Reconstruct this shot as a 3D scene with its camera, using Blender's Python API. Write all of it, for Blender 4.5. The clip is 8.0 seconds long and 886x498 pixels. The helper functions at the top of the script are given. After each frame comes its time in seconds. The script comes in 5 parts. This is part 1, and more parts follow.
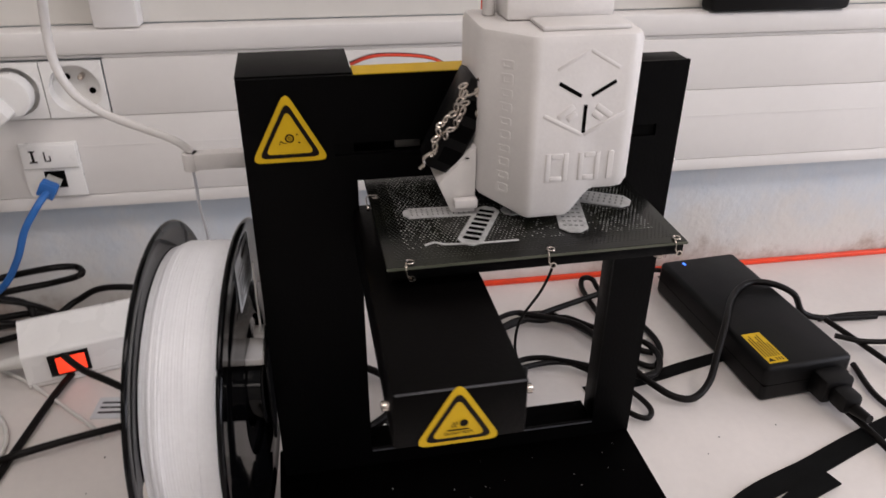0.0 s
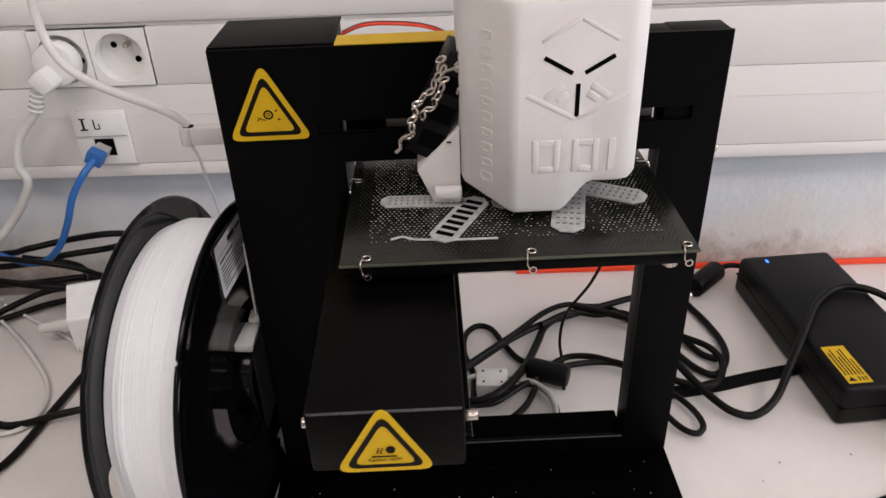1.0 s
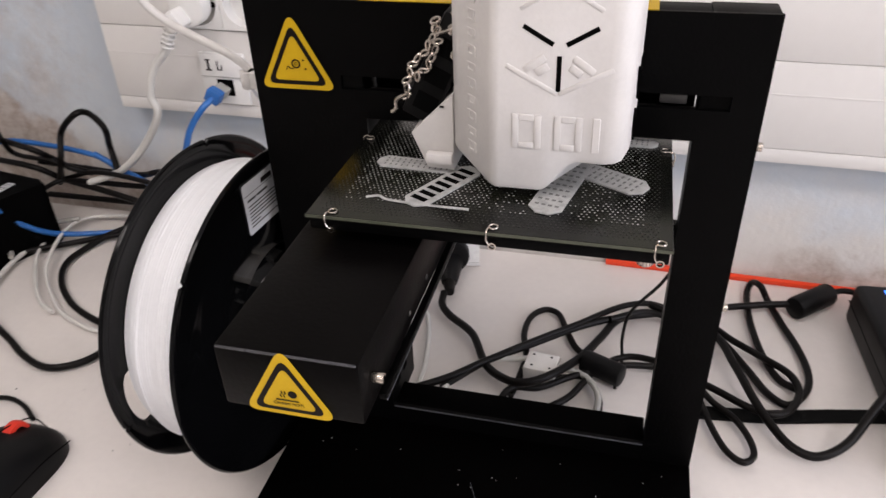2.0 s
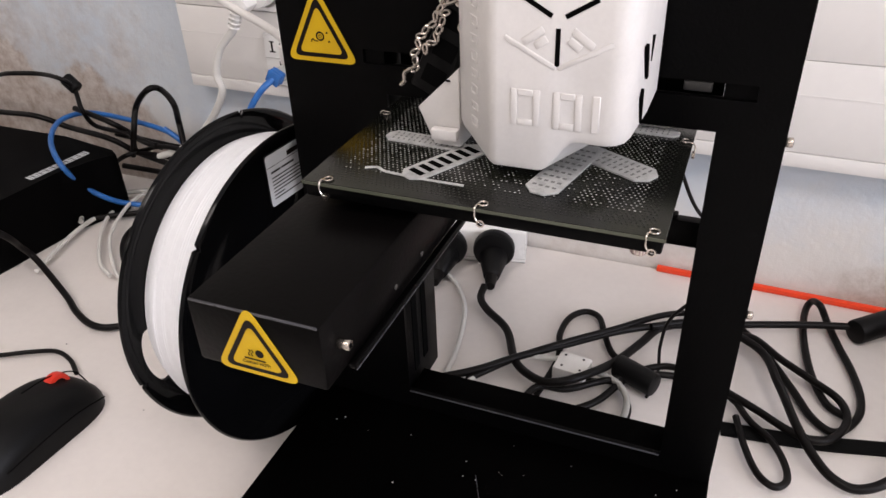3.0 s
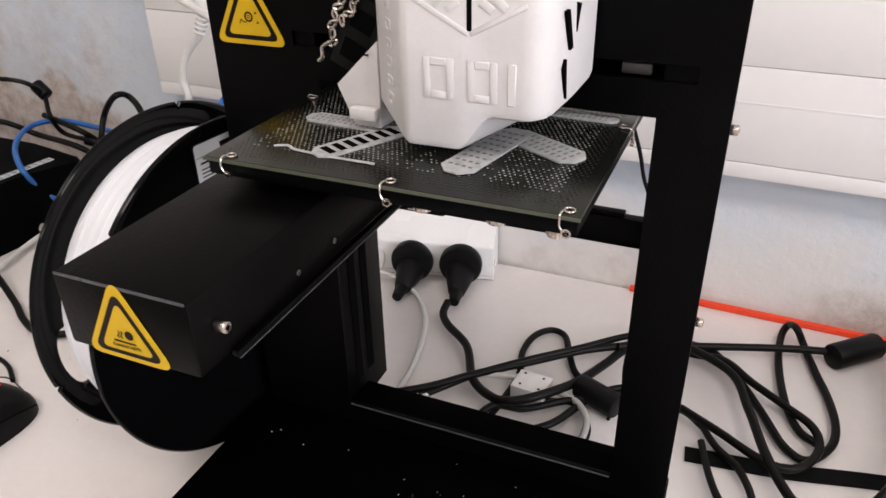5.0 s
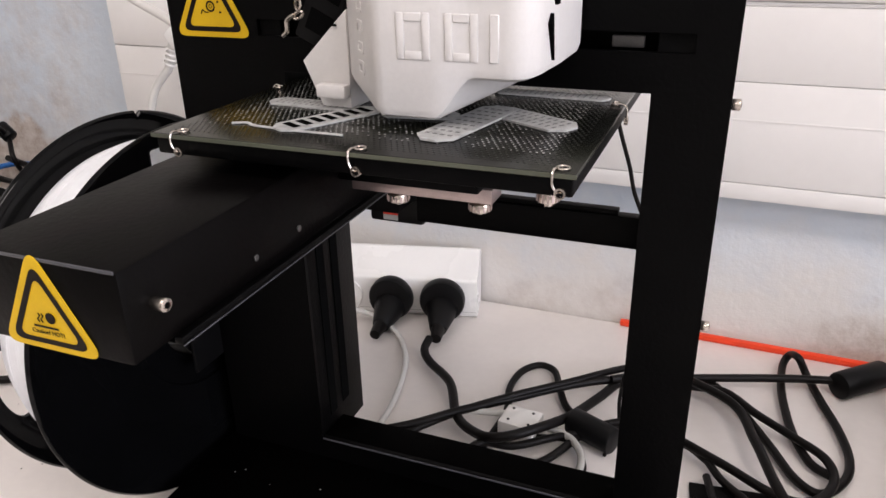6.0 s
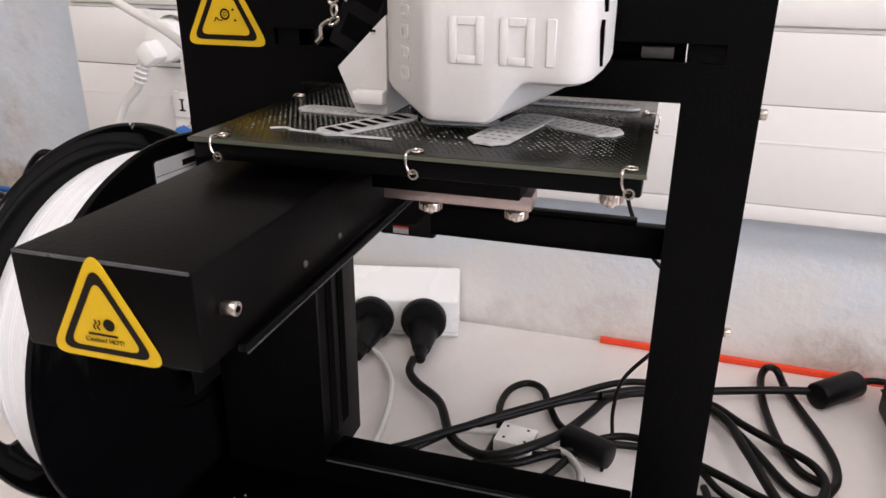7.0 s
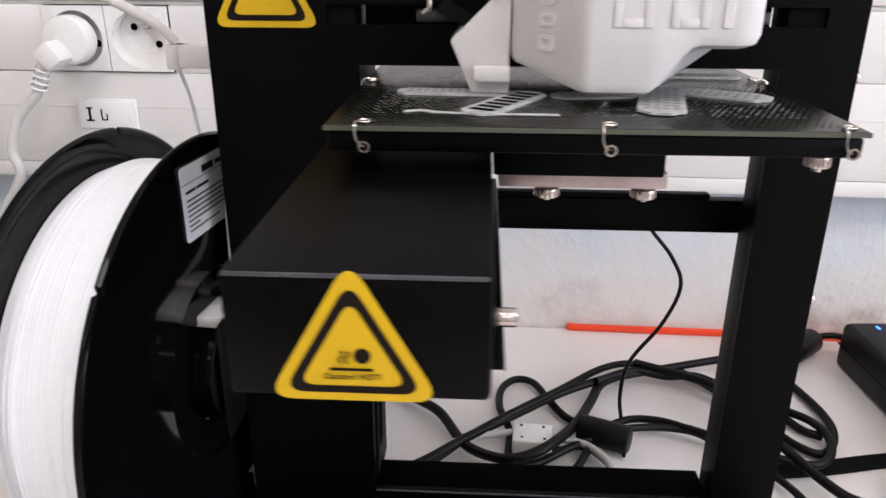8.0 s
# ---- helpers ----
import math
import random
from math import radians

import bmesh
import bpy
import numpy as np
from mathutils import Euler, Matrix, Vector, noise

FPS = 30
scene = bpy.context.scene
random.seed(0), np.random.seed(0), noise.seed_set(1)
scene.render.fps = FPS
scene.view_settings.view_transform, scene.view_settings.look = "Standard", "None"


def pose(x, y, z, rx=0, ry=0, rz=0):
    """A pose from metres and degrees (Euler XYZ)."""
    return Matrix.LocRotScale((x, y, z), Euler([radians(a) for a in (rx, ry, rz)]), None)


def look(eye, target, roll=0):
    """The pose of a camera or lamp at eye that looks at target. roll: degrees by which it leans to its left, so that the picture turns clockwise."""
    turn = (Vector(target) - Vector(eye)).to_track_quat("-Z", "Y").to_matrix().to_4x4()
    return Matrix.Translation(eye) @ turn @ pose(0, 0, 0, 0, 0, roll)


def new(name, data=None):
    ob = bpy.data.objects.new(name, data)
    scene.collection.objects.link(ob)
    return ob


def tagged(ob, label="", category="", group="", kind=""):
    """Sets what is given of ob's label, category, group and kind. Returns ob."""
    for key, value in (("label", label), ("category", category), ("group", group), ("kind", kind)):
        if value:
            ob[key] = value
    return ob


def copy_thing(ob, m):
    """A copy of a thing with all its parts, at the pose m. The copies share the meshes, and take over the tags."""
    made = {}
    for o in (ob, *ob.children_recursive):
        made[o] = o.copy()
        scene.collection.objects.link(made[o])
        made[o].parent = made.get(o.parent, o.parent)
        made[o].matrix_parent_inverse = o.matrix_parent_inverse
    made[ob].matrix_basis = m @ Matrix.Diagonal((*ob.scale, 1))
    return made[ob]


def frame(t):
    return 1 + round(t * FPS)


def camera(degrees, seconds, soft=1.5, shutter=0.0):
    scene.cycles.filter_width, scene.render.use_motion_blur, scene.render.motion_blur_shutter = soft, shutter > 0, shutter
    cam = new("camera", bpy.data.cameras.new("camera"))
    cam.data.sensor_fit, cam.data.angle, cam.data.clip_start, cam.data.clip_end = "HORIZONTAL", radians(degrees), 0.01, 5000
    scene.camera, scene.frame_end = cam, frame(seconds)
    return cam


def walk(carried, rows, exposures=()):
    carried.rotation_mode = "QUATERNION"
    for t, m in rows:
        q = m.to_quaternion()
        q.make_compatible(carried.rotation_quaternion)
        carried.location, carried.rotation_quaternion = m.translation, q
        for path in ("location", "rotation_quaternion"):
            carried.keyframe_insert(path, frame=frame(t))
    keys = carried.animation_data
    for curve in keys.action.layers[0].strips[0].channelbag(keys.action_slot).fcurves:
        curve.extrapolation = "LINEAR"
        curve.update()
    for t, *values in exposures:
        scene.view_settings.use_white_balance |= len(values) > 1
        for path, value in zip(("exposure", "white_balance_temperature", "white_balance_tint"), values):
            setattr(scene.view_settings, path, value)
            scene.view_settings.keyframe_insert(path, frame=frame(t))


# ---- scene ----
cam = camera(61.36, 8.0, shutter=0.4)
PATH = [
    (0, (0.0305, -0.3762, 0.4221), (0.3751, 1.3313, -0.5605), 0.57),
    (0.5, (0.0815, -0.3708, 0.4220), (0.2366, 1.3241, -0.6285), -0.35),
    (1, (0.1015, -0.3433, 0.4109), (0.1222, 1.3602, -0.6367), -2.21),
    (1.5, (0.1463, -0.3361, 0.4052), (-0.0076, 1.3305, -0.6897), -1.17),
    (2, (0.1870, -0.3325, 0.4022), (-0.2570, 1.2872, -0.6840), -2.28),
    (3.5, (0.2332, -0.3160, 0.3820), (-0.4563, 1.2307, -0.6821), -2.30),
    (4, (0.2455, -0.3108, 0.3803), (-0.4709, 1.2277, -0.6778), -2.39),
    (4.5, (0.2529, -0.3036, 0.3732), (-0.4692, 1.2508, -0.6576), -1.67),
    (5.8, (0.2475, -0.2868, 0.3233), (-0.4077, 1.3949, -0.5385), -0.66),
    (6, (0.2465, -0.2844, 0.3158), (-0.4335, 1.4087, -0.5034), -1.20),
    (6.5, (0.2354, -0.2900, 0.3076), (-0.4060, 1.4362, -0.4726), -1.76),
    (7, (0.2112, -0.2969, 0.3078), (-0.3165, 1.4807, -0.4414), 0.40),
    (7.5, (0.1647, -0.2920, 0.2929), (-0.1519, 1.5404, -0.4434), -0.64),
    (8, (0.1059, -0.2899, 0.2935), (0.0084, 1.5669, -0.4433), 0.18),
]
walk(cam, [(t, look(eye, target, roll)) for t, eye, target, roll in PATH],
     exposures=[(0, -0.40, 6500, 10), (1, -0.24, 6480, 10), (2, -0.02, 6470, 10), (4, 0.10, 6500, 10), (6.5, 0.18, 6480, 10), (7.2, 0.20, 6420, 10), (8, 0.25, 6180, 9)])

# ---- world and light ----
world = bpy.data.worlds.new("world")
scene.world = world
world.use_nodes = True
wn = world.node_tree.nodes
sky = wn.new("ShaderNodeTexSky")
sky.sky_type, sky.sun_disc, sky.sun_elevation, sky.sun_rotation = "NISHITA", False, radians(35), radians(200)
world.node_tree.links.new(sky.outputs[0], wn["Background"].inputs[0])
wn["Background"].inputs[1].default_value = 0.1


def area_lamp(name, m, sx, sy, power, color):
    data = bpy.data.lights.new(name, "AREA")
    data.shape, data.size, data.size_y, data.energy, data.color = "RECTANGLE", sx, sy, power, color
    ob = new(name, data)
    ob.matrix_world = m
    return ob


DAY, TUBE = (0.93, 0.93, 1.05), (1.0, 0.885, 0.895)
area_lamp("window_daylight", pose(2.47, -1.1, 0.75, 0, 90, 0), 1.2, 1.7, 46, DAY)
area_lamp("lamp_light", pose(-0.5, -0.95, 1.80), 1.1, 0.5, 9.5, TUBE)
area_lamp("lamp_light", pose(1.3, -0.95, 1.80), 1.1, 0.5, 9.5, TUBE)
area_lamp("lamp_light", pose(0.4, -2.6, 1.80), 1.1, 0.5, 6.5, TUBE)

# ---- materials ----
def mat(name, color, rough=0.5, metal=0.0, var=0.12, scale=40.0, fine=0.05, bump=0.1, spec=0.5, emit=None, rrange=0.08, tint=None):
    """Colour with broad stains and fine grain, roughness variation and fine relief; coordinates are metres."""
    m = bpy.data.materials.new(name)
    m.use_nodes = True
    nt = m.node_tree
    n, l = nt.nodes, nt.links
    b = n["Principled BSDF"]
    b.inputs["Metallic"].default_value = metal
    b.inputs["Specular IOR Level"].default_value = spec
    tc = n.new("ShaderNodeTexCoord")
    big, sm = n.new("ShaderNodeTexNoise"), n.new("ShaderNodeTexNoise")
    big.inputs["Scale"].default_value, sm.inputs["Scale"].default_value = scale, scale * 18
    big.inputs["Detail"].default_value, sm.inputs["Detail"].default_value = 5, 3
    for t in (big, sm):
        l.new(tc.outputs["Object"], t.inputs["Vector"])
    c2 = tint if tint else tuple(max(0.0, c * (1 - var * 2)) for c in color)
    mix = n.new("ShaderNodeMix")
    mix.data_type = "RGBA"
    mix.inputs[6].default_value = (*color, 1)
    mix.inputs[7].default_value = (*c2, 1)
    mr = n.new("ShaderNodeMapRange")
    mr.inputs[1].default_value, mr.inputs[2].default_value = 0.42, 0.72
    l.new(big.outputs[0], mr.inputs[0])
    l.new(mr.outputs[0], mix.inputs[0])
    hsv = n.new("ShaderNodeHueSaturation")
    mf = n.new("ShaderNodeMapRange")
    mf.inputs[3].default_value, mf.inputs[4].default_value = 1 - fine * 2, 1 + fine * 2
    l.new(sm.outputs[0], mf.inputs[0])
    l.new(mf.outputs[0], hsv.inputs["Value"])
    l.new(mix.outputs[2], hsv.inputs["Color"])
    l.new(hsv.outputs[0], b.inputs["Base Color"])
    rr = n.new("ShaderNodeMapRange")
    rr.inputs[3].default_value, rr.inputs[4].default_value = max(0.02, rough - rrange), min(1.0, rough + rrange)
    l.new(big.outputs[0], rr.inputs[0])
    l.new(rr.outputs[0], b.inputs["Roughness"])
    if bump:
        bp = n.new("ShaderNodeBump")
        bp.inputs["Strength"].default_value, bp.inputs["Distance"].default_value = bump, 0.0006
        l.new(sm.outputs[0], bp.inputs["Height"])
        l.new(bp.outputs[0], b.inputs["Normal"])
    if emit:
        b.inputs["Emission Color"].default_value = (*emit[:3], 1)
        b.inputs["Emission Strength"].default_value = emit[3]
    return m


M = {}
M["table"] = mat("desk_laminate", (0.75, 0.705, 0.675), 0.42, var=0.05, scale=9, fine=0.02, bump=0.05)
M["black"] = mat("black_powder_coat", (0.0008, 0.0007, 0.0008), 0.48, var=0.12, scale=30, fine=0.08, bump=0.25, spec=0.05)
M["basecoat"] = mat("black_matt_tray_coat", (0.0006, 0.0005, 0.0005), 0.6, var=0.15, scale=25, fine=0.1, bump=0.2)
M["armcoat"] = mat("black_satin_arm_coat", (0.0013, 0.0010, 0.0010), 0.42, var=0.15, scale=25, fine=0.1, bump=0.2)
M["blackplastic"] = mat("black_plastic", (0.0040, 0.0038, 0.0040), 0.42, var=0.1, scale=40, fine=0.06, bump=0.12, spec=0.12)
M["gloss"] = mat("glossy_black_plastic", (0.0025, 0.0025, 0.0028), 0.09, var=0.1, scale=30, fine=0.05, bump=0.01, rrange=0.03, spec=0.08)
M["rubber"] = mat("cable_rubber", (0.0038, 0.0028, 0.0026), 0.42, var=0.1, scale=60, fine=0.06, bump=0.05, spec=0.16)
M["white"] = mat("printed_white_plastic", (0.69, 0.665, 0.645), 0.48, var=0.04, scale=35, fine=0.02, bump=0.12)
M["trunk"] = mat("white_trunking_plastic", (0.78, 0.76, 0.74), 0.4, var=0.03, scale=7, fine=0.01, bump=0.03)
M["socket"] = mat("white_socket_plastic", (0.80, 0.79, 0.77), 0.28, var=0.02, scale=20, fine=0.01, bump=0.02)
M["filament"] = mat("white_filament", (0.84, 0.85, 0.88), 0.40, var=0.03, scale=20, fine=0.02, bump=0.05)
M["tubing"] = mat("translucent_white_tubing", (0.72, 0.70, 0.68), 0.30, var=0.05, scale=30, fine=0.02, bump=0.02)
M["whitecable"] = mat("white_cable", (0.66, 0.65, 0.62), 0.42, var=0.08, scale=30, fine=0.02, bump=0.03)
M["greycable"] = mat("grey_cable", (0.42, 0.41, 0.38), 0.42, var=0.1, scale=30, fine=0.03, bump=0.03)
M["blue"] = mat("blue_cable", (0.02, 0.13, 0.42), 0.4, var=0.1, scale=40, fine=0.04, bump=0.04)
M["orange"] = mat("orange_plastic", (0.85, 0.06, 0.015), 0.35, var=0.06, scale=30, fine=0.03, bump=0.03)
M["yellow"] = mat("yellow_sticker", (0.62, 0.395, 0.008), 0.45, var=0.06, scale=60, fine=0.03, bump=0.02, spec=0.25)
M["ink"] = mat("sticker_ink", (0.008, 0.005, 0.004), 0.5, var=0.05, scale=60, fine=0.02, bump=0, spec=0.12)
M["ferrite"] = mat("pale_clamp_plastic", (0.74, 0.72, 0.69), 0.45, var=0.05, scale=60, fine=0.02, bump=0.03)
M["metal"] = mat("nickel_steel", (0.62, 0.56, 0.50), 0.25, metal=1.0, var=0.1, scale=200, fine=0.05, bump=0.05)
M["alu"] = mat("anodised_aluminium", (0.52, 0.42, 0.40), 0.4, metal=0.9, var=0.08, scale=90, fine=0.06, bump=0.1)
M["board"] = mat("perforated_board_black", (0.0040, 0.0042, 0.0034), 0.24, var=0.2, scale=30, fine=0.1, bump=0.06, tint=(0.010, 0.011, 0.005), spec=0.45)
M["boardedge"] = mat("board_edge_laminate", (0.075, 0.08, 0.055), 0.5, var=0.1, scale=90, fine=0.1, bump=0.1)
M["raft"] = mat("printed_raft_residue", (0.47, 0.47, 0.46), 0.55, var=0.15, scale=300, fine=0.12, bump=0.5)
M["recess"] = mat("residue_recess", (0.16, 0.16, 0.155), 0.6, var=0.15, scale=200, fine=0.1, bump=0.2)
M["case"] = mat("black_case_paint", (0.0012, 0.0011, 0.0012), 0.6, var=0.15, scale=20, fine=0.1, bump=0.15)
M["dots"] = mat("residue_dots", (0.36, 0.36, 0.35), 0.6, var=0.3, scale=150, fine=0.15, bump=0)
# grey lighter than the board: reflections in the empty holes, put into the colour
M["holesheen"] = mat("drilled_hole_reflection", (0.020, 0.020, 0.017), 0.5, var=0.2, scale=90, fine=0.1, bump=0)
M["paper"] = mat("paper_label", (0.62, 0.64, 0.66), 0.5, var=0.04, scale=60, fine=0.02, bump=0.02)
M["red"] = mat("red_lit_switch", (0.8, 0.04, 0.02), 0.25, var=0.1, scale=80, fine=0.02, bump=0, emit=(1.0, 0.06, 0.02, 1.2))
M["redplastic"] = mat("red_wheel_rubber", (0.65, 0.03, 0.012), 0.4, var=0.05, scale=80, fine=0.02, bump=0.05)
M["hole"] = mat("dark_opening", (0.003, 0.003, 0.003), 0.8, var=0.0, scale=40, fine=0.0, bump=0, spec=0.03)
M["led"] = mat("blue_led", (0.02, 0.08, 0.6), 0.3, var=0, scale=40, fine=0, bump=0, emit=(0.05, 0.2, 1.0, 3.0))
M["floor"] = mat("grey_floor_covering", (0.22, 0.21, 0.20), 0.6, var=0.1, scale=6, fine=0.05, bump=0.1)
M["paint"] = mat("cream_wall_paint", (0.70, 0.68, 0.64), 0.7, var=0.04, scale=3, fine=0.02, bump=0.1)
M["ceil"] = mat("ceiling_paint", (0.76, 0.75, 0.73), 0.8, var=0.03, scale=3, fine=0.02, bump=0.1)
M["lampglow"] = mat("lamp_diffuser", (0.8, 0.8, 0.8), 0.5, var=0, scale=5, fine=0, bump=0, emit=(1.0, 0.92, 0.82, 4.0))
# paler grey that paints in edge highlights; also for worn metal and the scratch
M["edge"] = mat("edge_highlight_and_wear", (0.06, 0.06, 0.068), 0.3, var=0.2, scale=120, fine=0.1, bump=0.05)
M["dullmetal"] = mat("dull_steel", (0.10, 0.095, 0.09), 0.45, metal=0.6, var=0.1, scale=120, fine=0.1, bump=0.05)
M["strap"] = mat("hook_and_loop_strap", (0.006, 0.006, 0.006), 0.8, var=0.1, scale=90, fine=0.2, bump=0.6, spec=0.15)


def wall_material():
    """Blue-grey paint over plaster, scraped off in brown patches along the foot; rough plaster relief."""
    m = bpy.data.materials.new("worn_blue_grey_paint")
    m.use_nodes = True
    nt = m.node_tree
    n, l = nt.nodes, nt.links
    b = n["Principled BSDF"]
    b.inputs["Roughness"].default_value = 0.62
    tc = n.new("ShaderNodeTexCoord")
    sep = n.new("ShaderNodeSeparateXYZ")
    l.new(tc.outputs["Object"], sep.inputs[0])

    def noise(scale, detail=6.0, rough=0.6):
        t = n.new("ShaderNodeTexNoise")
        t.inputs["Scale"].default_value, t.inputs["Detail"].default_value, t.inputs["Roughness"].default_value = scale, detail, rough
        l.new(tc.outputs["Object"], t.inputs["Vector"])
        return t.outputs[0]

    def mapr(v, a, c, d, e):
        t = n.new("ShaderNodeMapRange")
        for i, q in enumerate((a, c, d, e)):
            t.inputs[i + 1].default_value = q
        l.new(v, t.inputs[0])
        return t.outputs[0]

    def math_(op, a, c):
        t = n.new("ShaderNodeMath")
        t.operation = op
        for i, q in enumerate((a, c)):
            if isinstance(q, (int, float)):
                t.inputs[i].default_value = q
            else:
                l.new(q, t.inputs[i])
        return t.outputs[0]

    def mixc(f, a, c):
        t = n.new("ShaderNodeMix")
        t.data_type = "RGBA"
        l.new(f, t.inputs[0])
        for i, q in ((6, a), (7, c)):
            if isinstance(q, tuple):
                t.inputs[i].default_value = (*q, 1)
            else:
                l.new(q, t.inputs[i])
        return t.outputs[2]

    paint = mixc(mapr(noise(7), 0.35, 0.7, 0.0, 1.0), (0.52, 0.58, 0.65), (0.61, 0.645, 0.68))
    paint = mixc(mapr(noise(26, 8, 0.7), 0.5, 0.75, 0.0, 0.5), paint, (0.68, 0.68, 0.67))
    paint = mixc(mapr(math_("ADD", sep.outputs[2], mapr(noise(18, 5), 0.3, 0.7, -0.03, 0.03)), 0.105, 0.035, 0.0, 0.9), paint, (0.66, 0.625, 0.585))
    # scraped band: its upper limit wanders; it is tall where the trunking ends
    edge = math_("ADD", mapr(noise(9, 6, 0.65), 0.3, 0.7, -0.035, 0.05), mapr(sep.outputs[0], -0.46, -0.29, 0.115, 0.0))
    below = math_("SUBTRACT", edge, sep.outputs[2])
    scraped = mapr(below, -0.012, 0.012, 0.0, 1.0)
    patch = math_("MULTIPLY", mapr(noise(4.5, 8, 0.72), 0.46, 0.66, 0.0, 0.85), mapr(sep.outputs[0], -0.30, -0.36, 0.0, 1.0))
    scraped = math_("MULTIPLY", scraped, math_("MAXIMUM", mapr(sep.outputs[0], -0.2, 0.0, 1.0, 0.35), mapr(sep.outputs[0], 0.27, 0.38, 0.35, 1.0)))
    scraped = math_("MAXIMUM", scraped, patch)
    low = mapr(math_("ADD", sep.outputs[2], mapr(noise(22, 5), 0.3, 0.7, -0.014, 0.014)), 0.034, 0.018, 0.0, 0.9)
    scraped = math_("MAXIMUM", scraped, math_("MULTIPLY", low, math_("MULTIPLY", mapr(sep.outputs[0], 0.29, 0.35, 0.0, 1.0), mapr(sep.outputs[0], 0.50, 0.43, 0.0, 1.0))))
    plaster = mixc(mapr(noise(60, 6, 0.7), 0.35, 0.65, 0.0, 1.0), (0.37, 0.29, 0.24), (0.62, 0.57, 0.53))
    l.new(mixc(scraped, paint, plaster), b.inputs["Base Color"])
    bp = n.new("ShaderNodeBump")
    bp.inputs["Strength"].default_value, bp.inputs["Distance"].default_value = 0.38, 0.004
    hh = math_("ADD", math_("MULTIPLY", noise(120, 4), 0.35), math_("MULTIPLY", noise(38, 5), 0.65))
    hh = math_("SUBTRACT", hh, math_("MULTIPLY", scraped, 0.25))
    l.new(hh, bp.inputs["Height"])
    l.new(bp.outputs[0], b.inputs["Normal"])
    return m


for key, ior, level in (("black", 1.22, 0.30), ("basecoat", 1.15, 0.12), ("armcoat", 1.22, 0.30), ("case", 1.15, 0.3), ("gloss", 1.25, 0.5), ("blackplastic", 1.3, 0.35), ("hole", 1.1, 0.1), ("strap", 1.2, 0.3)):
    bsdf = M[key].node_tree.nodes["Principled BSDF"]
    bsdf.inputs["IOR"].default_value, bsdf.inputs["Specular IOR Level"].default_value = ior, level
M["wall"] = wall_material()

# ---- mesh helpers ----
def finish(bm, name, material, parent=None, label="", smooth=False):
    bmesh.ops.recalc_face_normals(bm, faces=bm.faces)
    me = bpy.data.meshes.new(name)
    bm.to_mesh(me)
    bm.free()
    me.materials.append(M[material] if isinstance(material, str) else material)
    if smooth:
        me.shade_smooth()
        me.set_sharp_from_angle(angle=radians(40))
    ob = new(name, me)
    if parent is not None:
        ob.parent = parent
    if label:
        tagged(ob, label)
    return ob


def part(name, bm, material, parent, label="", smooth=True):
    return finish(bm, name, material, parent, label, smooth)


def thing(name, label, category, x=0.0, y=0.0, z=0.0, rz=0.0, group="", kind=""):
    ob = new(name)
    ob.empty_display_size = 0.02
    ob.matrix_basis = pose(x, y, z, 0, 0, rz)
    return tagged(ob, label, category, group, kind)


def box(x0, x1, y0, y1, z0, z1, bev=0.0, seg=2, bm=None, m=None):
    own = bmesh.new()
    r = bmesh.ops.create_cube(own, size=1.0)
    for v in own.verts:
        v.co = Vector(((x0 + x1) / 2 + v.co.x * (x1 - x0), (y0 + y1) / 2 + v.co.y * (y1 - y0), (z0 + z1) / 2 + v.co.z * (z1 - z0)))
    if bev:
        bmesh.ops.bevel(own, geom=own.edges[:], offset=bev, segments=seg, affect="EDGES", profile=0.5)
    return merge(bm, own, m)


def merge(bm, own, m=None):
    if m is not None:
        bmesh.ops.transform(own, matrix=m, verts=own.verts)
    if bm is None:
        return own
    me = bpy.data.meshes.new("tmp")
    own.to_mesh(me)
    own.free()
    bm.from_mesh(me)
    bpy.data.meshes.remove(me)
    return bm


def cyl(r, h, m=None, bm=None, seg=24, bev=0.0, r2=None):
    """A cylinder along z from 0 to h."""
    own = bmesh.new()
    bmesh.ops.create_cone(own, cap_ends=True, segments=seg, radius1=r, radius2=r if r2 is None else r2, depth=h)
    bmesh.ops.translate(own, vec=(0, 0, h / 2), verts=own.verts)
    if bev:
        e = [q for q in own.edges if abs(q.verts[0].co.z - q.verts[1].co.z) < 1e-7]
        bmesh.ops.bevel(own, geom=e, offset=bev, segments=2, affect="EDGES", profile=0.5)
    return merge(bm, own, m)


def lathe(profile, seg=64, m=None, bm=None, closed=False):
    """Turns a profile of (radius, height) round z."""
    own = bmesh.new()
    rings = []
    for r, h in profile:
        rings.append([own.verts.new((r * math.cos(a), r * math.sin(a), h)) for a in (2 * math.pi * i / seg for i in range(seg))])
    pairs = list(zip(rings, rings[1:])) + ([(rings[-1], rings[0])] if closed else [])
    for a, b in pairs:
        for i in range(seg):
            own.faces.new((a[i], a[(i + 1) % seg], b[(i + 1) % seg], b[i]))
    return merge(bm, own, m)


def prism(poly, d0, d1, m=None, bm=None, bev=0.0):
    """A flat outline (u, v) pushed from w = d0 to d1; local axes u, v, w."""
    own = bmesh.new()
    a = [own.verts.new((u, v, d0)) for u, v in poly]
    b = [own.verts.new((u, v, d1)) for u, v in poly]
    own.faces.new(a)
    own.faces.new(b[::-1])
    for i in range(len(poly)):
        j = (i + 1) % len(poly)
        own.faces.new((a[i], b[i], b[j], a[j]))
    if bev:
        bmesh.ops.bevel(own, geom=own.edges[:], offset=bev, segments=2, affect="EDGES", profile=0.5)
    return merge(bm, own, m)


